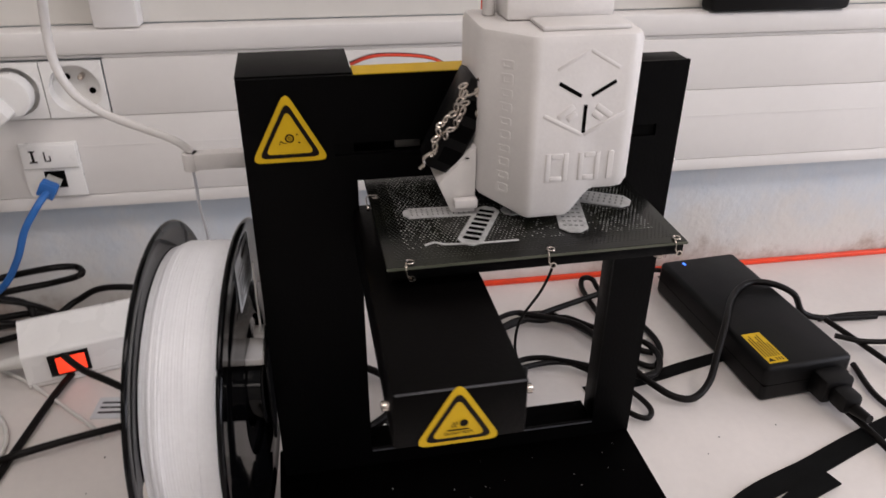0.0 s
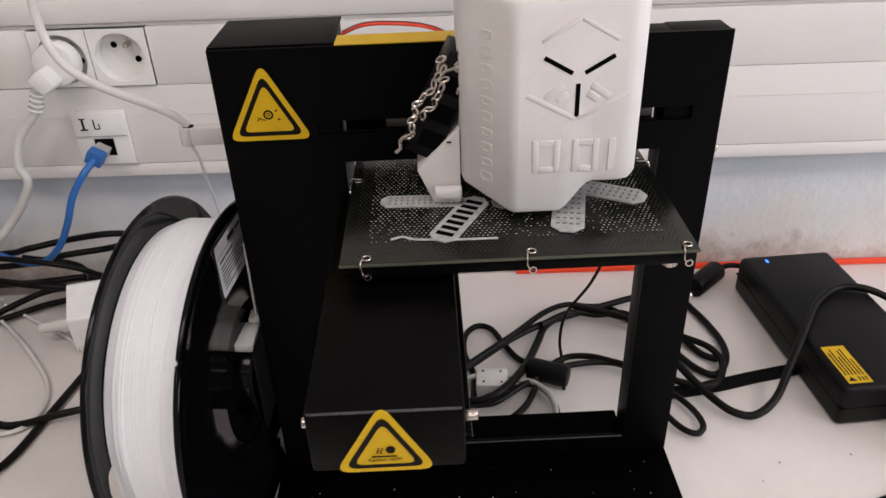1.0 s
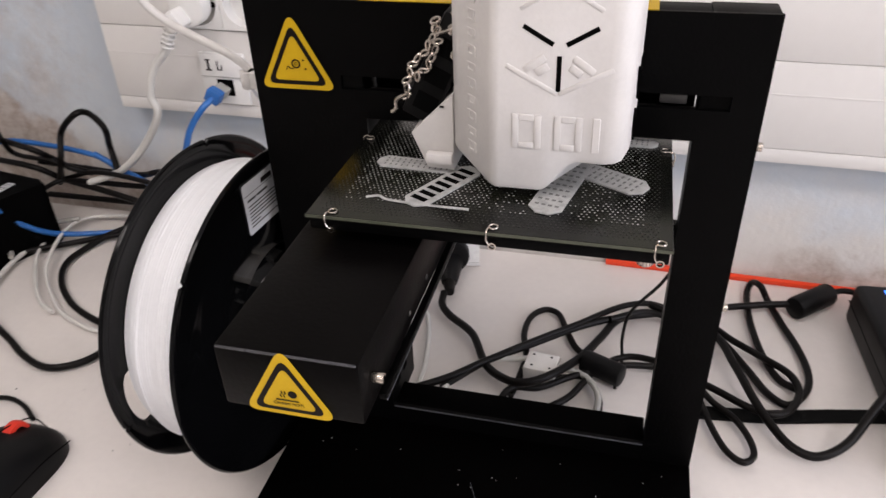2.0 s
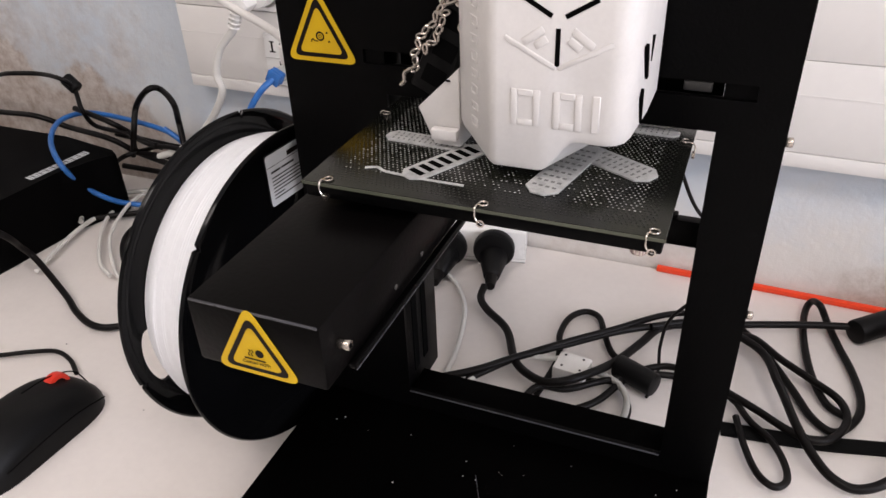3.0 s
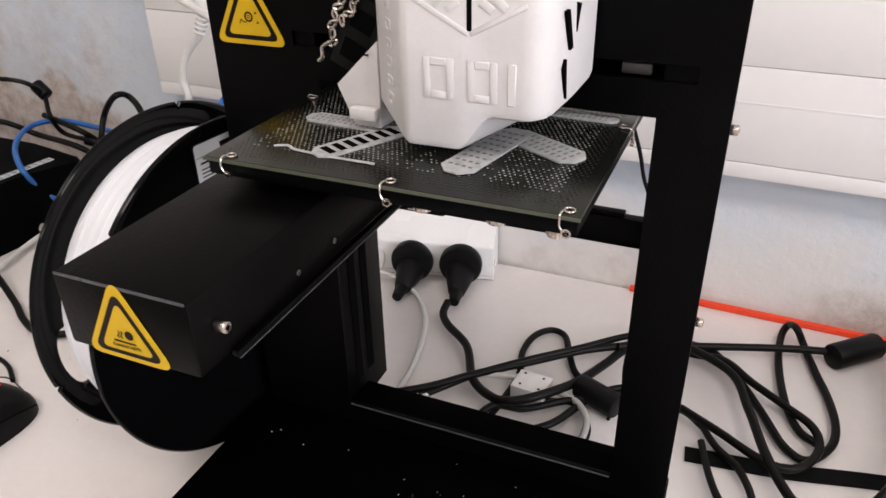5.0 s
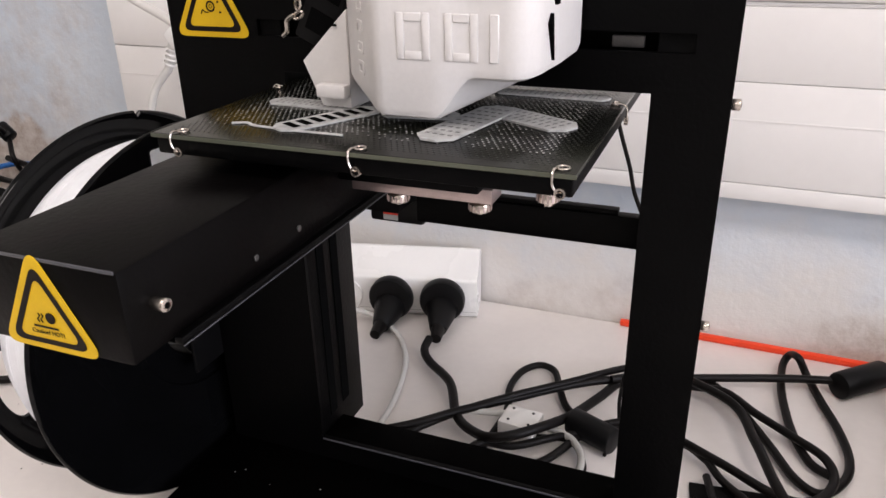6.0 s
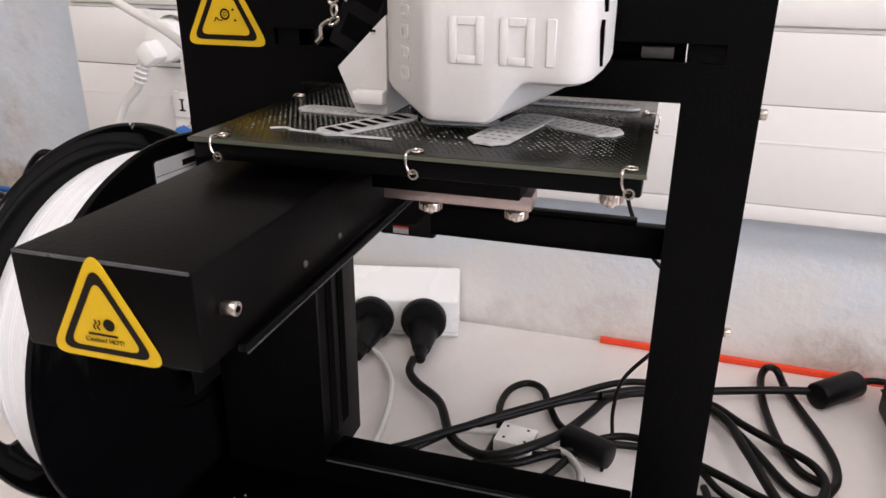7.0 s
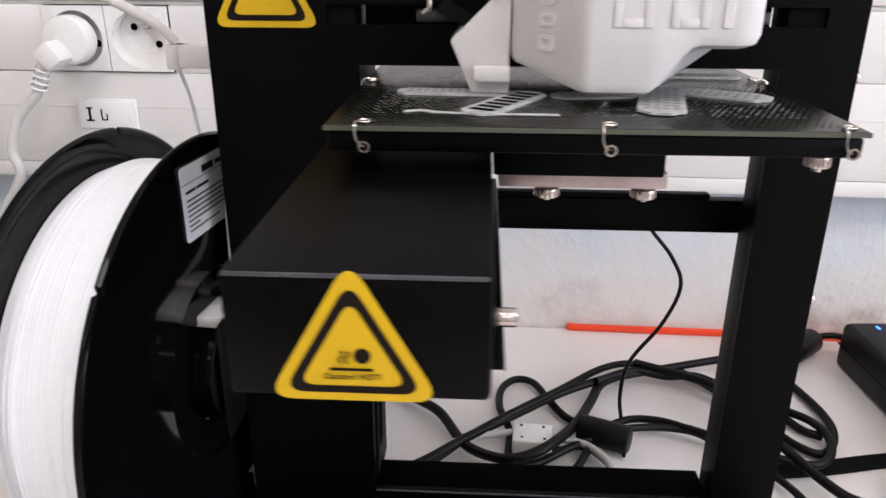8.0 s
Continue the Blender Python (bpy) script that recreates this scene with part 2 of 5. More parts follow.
def spline(pts, steps=8, closed=False):
    P = [Vector(p) for p in pts]
    n = len(P)
    out = []
    for i in range(n if closed else n - 1):
        if closed:
            a, b, c, d = P[i - 1], P[i], P[(i + 1) % n], P[(i + 2) % n]
        else:
            b, c = P[i], P[i + 1]
            a = P[i - 1] if i else b * 2 - c
            d = P[i + 2] if i + 2 < n else c * 2 - b
        for k in range(steps):
            t = k / steps
            out.append(0.5 * ((2 * b) + (c - a) * t + (2 * a - 5 * b + 4 * c - d) * t * t + (3 * b - a - 3 * c + d) * t ** 3))
    if not closed:
        out.append(P[-1])
    return out


def tube(pts, r, steps=8, seg=10, bm=None, closed=False, m=None, flat=1.0):
    """A round cord along a smooth line through pts."""
    own = bmesh.new()
    line = spline(pts, steps, closed)
    n = len(line)
    rings = []
    up = None
    for i, p in enumerate(line):
        t = (line[(i + 1) % n] - line[i - 1]) if closed else (line[min(i + 1, n - 1)] - line[max(i - 1, 0)])
        t.normalize()
        if up is None:
            up = Vector((0, 0, 1)) if abs(t.z) < 0.9 else Vector((1, 0, 0))
        side = t.cross(up).normalized()
        up = side.cross(t).normalized()
        rings.append([own.verts.new(p + side * (r * math.cos(a)) + up * (r * flat * math.sin(a))) for a in (2 * math.pi * k / seg for k in range(seg))])
    for i in range(n if closed else n - 1):
        a, b = rings[i], rings[(i + 1) % n]
        for k in range(seg):
            own.faces.new((a[k], a[(k + 1) % seg], b[(k + 1) % seg], b[k]))
    if not closed:
        own.faces.new(rings[0][::-1])
        own.faces.new(rings[-1])
    return merge(bm, own, m)


def face_y(x, y, z, roll=0.0):
    """Local u, v, w to world: u along +x, v up, w towards the viewer (-y)."""
    return Matrix.Translation((x, y, z)) @ Matrix(((1, 0, 0, 0), (0, 0, -1, 0), (0, 1, 0, 0), (0, 0, 0, 1))) @ Matrix.Rotation(radians(roll), 4, "Z")


def face_x(x, y, z, roll=0.0):
    """u along +y, v up, w towards +x."""
    return Matrix.Translation((x, y, z)) @ Matrix(((0, 0, 1, 0), (1, 0, 0, 0), (0, 1, 0, 0), (0, 0, 0, 1))) @ Matrix.Rotation(radians(roll), 4, "Z")


def rounded(poly, r, k=5):
    """A flat outline with its corners rounded."""
    out = []
    n = len(poly)
    for i in range(n):
        a, b, c = Vector(poly[i - 1]), Vector(poly[i]), Vector(poly[(i + 1) % n])
        u, w = (a - b).normalized(), (c - b).normalized()
        half = math.acos(max(-1, min(1, u.dot(w)))) / 2
        d = min(r / math.tan(half), (a - b).length * 0.45, (c - b).length * 0.45)
        p, q = b + u * d, b + w * d
        for j in range(k + 1):
            t = j / k
            e = (1 - t) ** 2 * p + 2 * t * (1 - t) * b + t * t * q
            out.append((e.x, e.y))
    return out


def plate_with_holes(x0, x1, z0, z1, holes, y0, y1):
    """An upright sheet, y0 to y1 thick, with rectangular openings right through it."""
    xs = sorted({x0, x1, *(h[0] for h in holes), *(h[1] for h in holes)})
    zs = sorted({z0, z1, *(h[2] for h in holes), *(h[3] for h in holes)})
    bm = bmesh.new()
    grid = {}

    def vert(x, y, z):
        key = (round(x, 5), round(y, 5), round(z, 5))
        if key not in grid:
            grid[key] = bm.verts.new((x, y, z))
        return grid[key]

    def solid(i, j):
        if not (0 <= i < len(xs) - 1 and 0 <= j < len(zs) - 1):
            return False
        cx, cz = (xs[i] + xs[i + 1]) / 2, (zs[j] + zs[j + 1]) / 2
        return not any(h[0] < cx < h[1] and h[2] < cz < h[3] for h in holes)

    for i in range(len(xs) - 1):
        for j in range(len(zs) - 1):
            if not solid(i, j):
                continue
            a, b, c, d = xs[i], xs[i + 1], zs[j], zs[j + 1]
            for y in (y0, y1):
                bm.faces.new([vert(a, y, c), vert(b, y, c), vert(b, y, d), vert(a, y, d)])
            for di, dj, p, q in ((-1, 0, (a, c), (a, d)), (1, 0, (b, c), (b, d)), (0, -1, (a, c), (b, c)), (0, 1, (a, d), (b, d))):
                if not solid(i + di, j + dj):
                    bm.faces.new([vert(p[0], y0, p[1]), vert(q[0], y0, q[1]), vert(q[0], y1, q[1]), vert(p[0], y1, p[1])])
    return bm


def lettering(text, size, m, name, material, parent, label=""):
    cu = bpy.data.curves.new(name, "FONT")
    cu.body, cu.size, cu.align_x, cu.extrude = text, size, "CENTER", 0.00005
    tmp = bpy.data.objects.new("tmp_text", cu)
    scene.collection.objects.link(tmp)
    dg = bpy.context.evaluated_depsgraph_get()
    me = bpy.data.meshes.new_from_object(tmp.evaluated_get(dg))
    bpy.data.objects.remove(tmp)
    me.transform(m)
    me.materials.clear()
    me.materials.append(M[material])
    ob = new(name, me)
    ob.parent = parent
    return tagged(ob, label) if label else ob

# ---- room ----
WALL = pose(-0.001, 0.2825, 0.002, 0, 0, -1.7) @ Matrix.Diagonal((1.033, 1.0, 1.025, 1.0))          # the wall behind the desk: local y 0 is its face, -y towards the room


def on_wall(ob):
    ob.matrix_basis = WALL @ ob.matrix_basis
    return ob


def structure(name, bm, material, label, category):
    ob = finish(bm, name, material, None, label, True)
    return tagged(ob, "", category, "", "structure")


on_wall(structure("wall_north", box(-2.6, 2.6, 0, 0.12, -0.74, 1.95), "wall", "blue-grey painted plaster wall, scraped brown along the desk", "wall"))
structure("wall_south", box(-2.6, 2.6, -3.62, -3.5, -0.74, 1.95), "paint", "plain cream painted wall behind the viewer", "wall")
structure("wall_west", box(-2.62, -2.5, -3.5, 0.34, -0.74, 1.95), "paint", "plain cream painted side wall of the room", "wall")
structure("wall_east", plate_with_holes(-3.5, 0.2, -0.74, 1.95, [(-1.95, -0.25, 0.15, 1.35)], -2.62, -2.5), "paint", "cream side wall with a window opening", "wall").matrix_basis = pose(0, 0, 0, 0, 0, 90)
structure("floor", box(-2.6, 2.6, -3.6, 0.4, -0.80, -0.74), "floor", "grey floor covering under the desk", "floor")
structure("ceiling", box(-2.6, 2.6, -3.6, 0.4, 1.95, 2.05), "ceil", "white painted ceiling with light fittings", "ceiling")

win = thing("window_1", "white-framed window that lets daylight in", "window", kind="structure")
for a, b, c, d in ((-1.95, -0.25, 0.15, 0.20), (-1.95, -0.25, 1.30, 1.35), (-1.95, -1.90, 0.20, 1.30), (-0.30, -0.25, 0.20, 1.30), (-1.12, -1.08, 0.20, 1.30)):
    part("window_frame", box(2.53, 2.60, a, b, c, d, 0.004), "trunk", win)

lamp = thing("ceiling_light", "white ceiling light with a glowing diffuser", "ceiling light", -0.5, -0.95, 1.95, group="ceiling lights")
part("frame", box(-0.6, 0.6, -0.3, 0.3, -0.06, 0, 0.006), "trunk", lamp)
part("diffuser", box(-0.56, 0.56, -0.26, 0.26, -0.072, -0.0605, 0.002), "lampglow", lamp)
copy_thing(lamp, pose(1.3, -0.95, 1.95))
copy_thing(lamp, pose(0.4, -2.6, 1.95))

desk = thing("desk", "white laminate desk against the wall", "desk")
part("desktop", box(-1.3, 1.5, -0.55, 0.2765, -0.028, 0, 0.002), "table", desk, "off-white laminate desktop")
desktop_back = part("desktop_edge", box(-1.3, 1.5, -0.553, -0.5505, -0.027, -0.001), "trunk", desk)
for lx in (-1.2, 1.4):
    for ly in (-0.48, 0.15):
        part("leg", box(lx - 0.025, lx + 0.025, ly - 0.025, ly + 0.025, -0.74, -0.0285, 0.003), "blackplastic", desk)

# ---- cable trunking on the wall ----
trunk = on_wall(thing("cable_trunking", "white plastic cable trunking with snap-on lids", "cable trunking", kind="structure"))
part("body", box(-0.292, 1.6, -0.020, -0.0005, 0.122, 0.2028, 0.0008), "trunk", trunk)
part("body", box(-0.292, -0.2108, -0.020, -0.0005, 0.2030, 0.2496, 0.0005), "trunk", trunk)
part("body", box(-0.1166, 1.6, -0.020, -0.0005, 0.2030, 0.2496, 0.0005), "trunk", trunk)
part("body", box(-0.292, 1.6, -0.020, -0.0005, 0.2498, 0.2523, 0.0005), "trunk", trunk)
part("bottom_lip", box(-0.2915, 1.6, -0.0225, -0.0203, 0.1225, 0.134, 0.0008), "trunk", trunk)
part("lid", box(-0.2915, 1.6, -0.0225, -0.0203, 0.1344, 0.2026, 0.0006), "trunk", trunk)
part("lid", box(-0.117, 1.6, -0.0225, -0.0203, 0.2030, 0.2495, 0.0006), "trunk", trunk)
part("lid", box(-0.2915, -0.2105, -0.0225, -0.0203, 0.2033, 0.2495, 0.0008), "trunk", trunk)
part("bead", box(-0.2915, 1.6, -0.0228, -0.0226, 0.177, 0.1785, 0.0001), "trunk", trunk)
part("top_ledge", box(-0.292, 1.6, -0.0238, -0.0005, 0.2525, 0.272, 0.004), "trunk", trunk)
conduit = on_wall(thing("cable_conduit", "white vertical conduit rising from the trunking", "conduit", kind="structure"))
part("body", box(-0.118, -0.084, -0.022, -0.0005, 0.2725, 1.2, 0.002), "trunk", conduit)
structure("wall_upper_panel", box(-1.5, 1.6, -0.004, -0.0003, 0.2726, 1.9, 0.001), "paint", "white painted upper part of the wall", "wall panel").matrix_basis = WALL


def wall_socket(x, z):
    s = on_wall(thing("wall_socket", "round white earthed wall socket in a square plate", "socket", x, -0.0226, z, group="sockets on the trunking"))
    ring = bmesh.new()
    # square plate with a round opening
    out = [Vector((0.0226 * max(-1, min(1, 1.42 * math.cos(a))), 0.0226 * max(-1, min(1, 1.42 * math.sin(a))), 0)) for a in (2 * math.pi * i / 48 for i in range(48))]
    inn = [Vector((0.0195 * math.cos(a), 0.0195 * math.sin(a), 0)) for a in (2 * math.pi * i / 48 for i in range(48))]
    o1, i1 = [ring.verts.new(v + Vector((0, 0, 0.0022))) for v in out], [ring.verts.new(v + Vector((0, 0, 0.0022))) for v in inn]
    o0, i0 = [ring.verts.new(v) for v in out], [ring.verts.new(v + Vector((0, 0, -0.010))) for v in inn]
    for i in range(48):
        j = (i + 1) % 48
        ring.faces.new((o1[i], o1[j], i1[j], i1[i]))
        ring.faces.new((o0[i], o0[j], o1[j], o1[i]))
        ring.faces.new((i1[i], i1[j], i0[j], i0[i]))
    ring.faces.new(i0)
    part("plate", merge(None, ring, face_y(0, 0, 0)), "socket", s)
    for u, v in ((-0.0075, 0.0075), (0.0095, -0.0045)):
        part("contact_hole", cyl(0.0026, 0.0003, face_y(u, 0.00985, v), seg=16), "hole", s)
    part("earth_pin", cyl(0.0023, 0.009, face_y(0.0045, 0.0098, 0.0085), seg=16, bev=0.0008), "metal", s)
    return s


wall_socket(-0.1405, 0.2265)
wall_socket(-0.1865, 0.2265)

# ---- the printer ----
printer = thing("desktop_printer", "black steel desktop 3D printer with a white print head", "3D printer")
W, TOP, BZ = 0.245, 0.312, 0.040
part("base", box(-0.004, 0.2455, -0.185, 0.026, 0.003, BZ, 0.0016), "basecoat", printer, "black steel base tray dusted with white specks")
for fx in (0.015, 0.225):
    for fy in (-0.165, 0.012):
        part("foot", cyl(0.008, 0.0032, pose(fx, fy, 0.0)), "rubber", printer)
# front sheet: large window and the slot of the carriage
part("front_plate", plate_with_holes(0.0, W, BZ + 0.0003, TOP, [(0.0585, 0.2165, 0.054, 0.2535), (0.0470, 0.1120, 0.2685, 0.2755), (0.165, 0.2305, 0.2685, 0.2755)], 0.0, 0.0022), "black", printer)
# left column
part("column", box(0.0005, 0.0575, 0.0025, 0.050, BZ + 0.0005, TOP - 0.0005, 0.0008), "black", printer)
part("column_cover", box(-0.0003, 0.0583, 0.0026, 0.0505, TOP - 0.0003, TOP + 0.0009, 0.0003), "black", printer)
# right post and the lower rail folded back
part("post", box(0.2170, W - 0.0002, 0.0024, 0.019, BZ + 0.0005, TOP - 0.0002, 0.0008), "black", printer)
part("rail", box(0.0586, 0.2166, 0.0024, 0.023, BZ + 0.0005, 0.0535, 0.0008), "basecoat", printer)
part("upper_beam", box(0.0586, 0.2166, 0.0026, 0.0045, 0.2545, 0.2680, 0.0004), "black", printer)
part("top_flange", box(0.0586, 0.2168, 0.0024, 0.0165, TOP - 0.0016, TOP - 0.0002, 0.0003), "black", printer)
part("warning_strip", box(0.0590, 0.195, 0.0006, 0.0164, TOP, TOP + 0.0004), "yellow", printer, "yellow strip sticker along the top edge")
# highlight along the rail's top edge, put in as a lighter strip
part("rail_edge_highlight", box(0.059, 0.2160, -0.0009, -0.0002, 0.0528, 0.0538, 0.0003), "edge", printer)
# grooves on the inner side of the column
for gy in (0.012, 0.026):
    part("groove", box(0.0576, 0.0580, gy, gy + 0.007, 0.060, 0.205), "hole", printer)
for z, y in ((0.2500, 0.0065), (0.157, 0.0065)):
    s = part("screw", cyl(0.0022, 0.0032, face_x(W, y, z), seg=18, bev=0.0004), "metal", printer)
    part("socket", cyl(0.0011, 0.0003, face_x(W + 0.0031, y, z), seg=6), "hole", s)
# rods and carriage behind the slot
part("slot_back", box(0.0586, 0.2166, 0.0185, 0.0195, 0.2560, 0.3080), "black", printer)
for z in (0.262, 0.285):
    part("guide_rod", cyl(0.003, 0.17, Matrix.Translation((0.052, 0.013, z)) @ Matrix.Rotation(radians(90), 4, "Y"), seg=16), "dullmetal", printer)
part("slot_bracket", box(0.080, 0.094, 0.0050, 0.008, 0.2690, 0.2740, 0.0006), "dullmetal", printer)
part("slot_bracket", box(0.200, 0.212, 0.0050, 0.008, 0.2690, 0.2735, 0.0006), "dullmetal", printer)


def sticker(cx, top, bottom, halfw, y, name, parent):
    """A triangular yellow warning sticker with a black inner border."""
    tri = rounded([(cx - halfw - 0.004, bottom), (cx + halfw + 0.004, bottom), (cx, top + 0.0055)], 0.0034, 6)
    s = part(name, prism(tri, 0.0, 0.00025, face_y(0, y, 0)), "yellow", parent, "yellow triangular warning sticker with black border")
    c = Vector((cx, bottom + (top - bottom) * 0.36))

    def shrink(f, w):
        return [(c.x + (u - c.x) * f, c.y + (v - c.y) * f) for u, v in tri]

    out, inn = shrink(0.80, 0), shrink(0.62, 0)
    bm = bmesh.new()
    f = face_y(0, y - 0.0004, 0)
    a, b = [bm.verts.new(f @ Vector((u, v, 0))) for u, v in out], [bm.verts.new(f @ Vector((u, v, 0))) for u, v in inn]
    n = len(a)
    for i in range(n):
        bm.faces.new((a[i], a[(i + 1) % n], b[(i + 1) % n], b[i]))
    part("border", bm, "ink", s)
    return s, c


# roller warning on the column
s1, c1 = sticker(0.0238, 0.3005, 0.2672, 0.0165, -0.0003, "warning_sticker", printer)
part("pictogram", lathe([(0.0016, 0), (0.0024, 0)], 24, face_y(c1.x + 0.0003, -0.0008, c1.y + 0.0012)), "ink", s1)
part("pictogram", lathe([(0.0006, 0), (0.0009, 0)], 20, face_y(c1.x + 0.0003, -0.0008, c1.y + 0.0012)), "ink", s1)
part("pictogram", tube([(c1.x - 0.0052, -0.0007, c1.y - 0.0020), (c1.x - 0.0042, -0.0007, c1.y - 0.0003), (c1.x - 0.0030, -0.0007, c1.y - 0.0012), (c1.x - 0.0012, -0.0007, c1.y - 0.0014)], 0.00022, 5, 6), "ink", s1)
for u, v in ((0.0036, 0.0026), (0.0044, -0.0018)):
    part("pictogram", prism([(u, v), (u + 0.0016, v + 0.0004), (u + 0.0006, v + 0.0012)], 0, 0.0001, face_y(c1.x, -0.0007, c1.y)), "ink", s1)

# ---- the arm that carries the platform ----
ARM = (0.0550, 0.1090, -0.1600, 0.2085, 0.2362)
part("arm_housing", box(ARM[0], ARM[1], ARM[2], -0.0006, ARM[3], ARM[4], 0.0014), "armcoat", printer, "black sheet-metal arm housing with a hot warning sticker")
# worn front edge, with its bevel highlight painted into the same pale strip
part("worn_edge_highlight", box(ARM[0] + 0.001, ARM[1] - 0.001, ARM[2] - 0.0001, ARM[2] + 0.0006, ARM[4] - 0.0009, ARM[4] + 0.0001, 0.0003), "edge", printer)
part("arm_rail", box(0.1091, 0.1120, -0.1450, -0.0008, 0.2072, 0.2098, 0.0004), "black", printer)
# highlight under the lip, added as a thin paler strip
part("arm_rail_highlight", box(0.1119, 0.1123, -0.1450, -0.0010, 0.2070, 0.2074, 0.0001), "edge", printer)
for sy in (-0.1040, -0.0780):
    part("screw", cyl(0.0012, 0.0006, face_x(0.1090, sy, 0.2160), seg=14, bev=0.0002), "dullmetal", printer)
for x, sgn in ((0.1091, 1), (0.0549, -1)):
    s = part("screw", cyl(0.0021, 0.0048, face_x(x, -0.150, 0.2230) if sgn > 0 else face_x(x - 0.0030, -0.150, 0.2230), seg=18, bev=0.0004), "metal", printer)
    part("socket", cyl(0.0010, 0.0003, face_x(x + 0.0047, -0.150, 0.2230) if sgn > 0 else face_x(x - 0.0032, -0.150, 0.2230), seg=6), "hole", s)
s2, c2 = sticker(0.0810, 0.2342, 0.2084, 0.0140, ARM[2] - 0.0002, "warning_sticker", printer)
ys = ARM[2] - 0.0007
part("pictogram", cyl(0.0017, 0.0001, face_y(c2.x + 0.0021, ys, c2.y + 0.0012), seg=24), "ink", s2)
part("pictogram", box(c2.x - 0.0046, c2.x + 0.0042, ys - 0.0001, ys, c2.y - 0.0022, c2.y - 0.0016), "ink", s2)
for du in (-0.0022, -0.0010):
    part("pictogram", tube([(c2.x + du, ys, c2.y - 0.0006), (c2.x + du - 0.0005, ys, c2.y + 0.0004), (c2.x + du + 0.0004, ys, c2.y + 0.0013), (c2.x + du, ys, c2.y + 0.0022)], 0.00016, 5, 6), "ink", s2)
lettering("Caution! HOT!", 0.0019, face_y(c2.x, ys, c2.y - 0.0042), "lettering", "ink", s2, "small black printed caution words")
# cross bar and motor of the lift behind the window
part("cross_bar", box(0.1094, 0.2230, 0.0235, 0.030, 0.1795, 0.1945, 0.0008), "black", printer)
part("cross_bar_lip", box(0.1094, 0.2050, 0.0240, 0.0290, 0.1947, 0.1970, 0.0006), "black", printer)
part("carriage_block", box(0.060, 0.1090, 0.004, 0.030, 0.1905, 0.2240, 0.001), "black", printer)
mo = part("motor", box(0.0800, 0.1095, 0.0310, 0.0500, 0.1737, 0.1880, 0.002), "blackplastic", printer)
part("motor_label", box(0.0880, 0.0960, 0.0305, 0.0308, 0.1755, 0.1782), "greycable", mo, "small grey motor label")
part("motor_mark", box(0.0880, 0.0960, 0.0305, 0.0308, 0.1784, 0.1792), "redplastic", mo, "small red motor mark")

# ---- the build platform ----
PX0, PX1, PY0, PY1, PZ = 0.0635, 0.2075, -0.0895, 0.0560, 0.2500
plat = part("platform", box(PX0, PX1, PY0, PY1, PZ - 0.0075, PZ - 0.0019, 0.0009), "black", printer, "black heated build platform held by wire clips")
part("perforated_board", box(PX0 - 0.0008, PX1 + 0.0008, PY0 - 0.0008, PY1 + 0.0008, PZ - 0.0016, PZ, 0.0003), "board", plat, "black perforated board with white print residue")
part("board_edge", box(PX0 - 0.0010, PX1 + 0.0010, PY0 - 0.0012, PY0 - 0.0009, PZ - 0.0015, PZ - 0.0002), "boardedge", plat)
part("levelling_bar", box(0.112, 0.1690, -0.043, -0.031, 0.2190, 0.2248, 0.0006), "alu", printer, "pinkish bare aluminium levelling bar")
part("levelling_plate", box(0.1100, 0.1660, -0.050, 0.010, 0.2250, 0.2424, 0.0008), "black", printer)
for kx, ky, kz, kr in ((0.1290, -0.0370, 0.2142, 0.0042), (0.1625, -0.0370, 0.2142, 0.0042), (0.1990, -0.0830, 0.2385, 0.0032)):
    k = part("thumb_nut", cyl(kr, 0.0034, pose(kx, ky, kz), seg=20, bev=0.0004), "metal", printer, "knurled brass thumb nut")
    part("stud", cyl(0.0013, 0.0062, pose(kx, ky, kz - 0.0012), seg=12), "metal", k)
    for q in range(14):
        a = 2 * math.pi * q / 14
        part("knurl", box(-0.0003, 0.0003, -0.0003, 0.0003, 0.0005, 0.0029, m=pose(kx + kr * math.cos(a), ky + kr * math.sin(a), kz, 0, 0, math.degrees(a))), "alu", k)


def wire_clip(m, parent):
    """A bent wire clip: ring on top, drop over the edge, coil below."""
    c = part("wire_clip", tube([(0.0022 * math.cos(a), 0.0022 * math.sin(a) + 0.0040, 0.0007) for a in (2 * math.pi * i / 8 for i in range(8))], 0.00045, 3, 6, closed=True), "metal", parent)
    b = tube([(-0.0019, 0.0036, 0.0007), (-0.0026, 0.0005, 0.0009), (-0.0027, -0.0014, -0.0006), (-0.0026, -0.0016, -0.0040), (-0.0012, -0.0012, -0.0066), (0.0004, 0.0000, -0.0072)], 0.00045, 4, 6)
    part("drop", b, "metal", c)
    part("coil", lathe([(0.0014, -0.0008), (0.0021, -0.0008), (0.0021, 0.0008), (0.0014, 0.0008)], 16, face_y(0.0002, -0.0010, -0.0072), closed=True), "metal", c)
    c.matrix_basis = m @ Matrix.Scale(0.80, 4)
    return c


for cx in (0.0735, 0.1405, 0.2040):
    wire_clip(pose(cx, PY0 - 0.0008, PZ), printer)
wire_clip(pose(PX1 + 0.0008, -0.006, PZ, 0, 0, 90), printer)
wire_clip(pose(PX0 - 0.0008, -0.016, PZ, 0, 0, -90), printer)


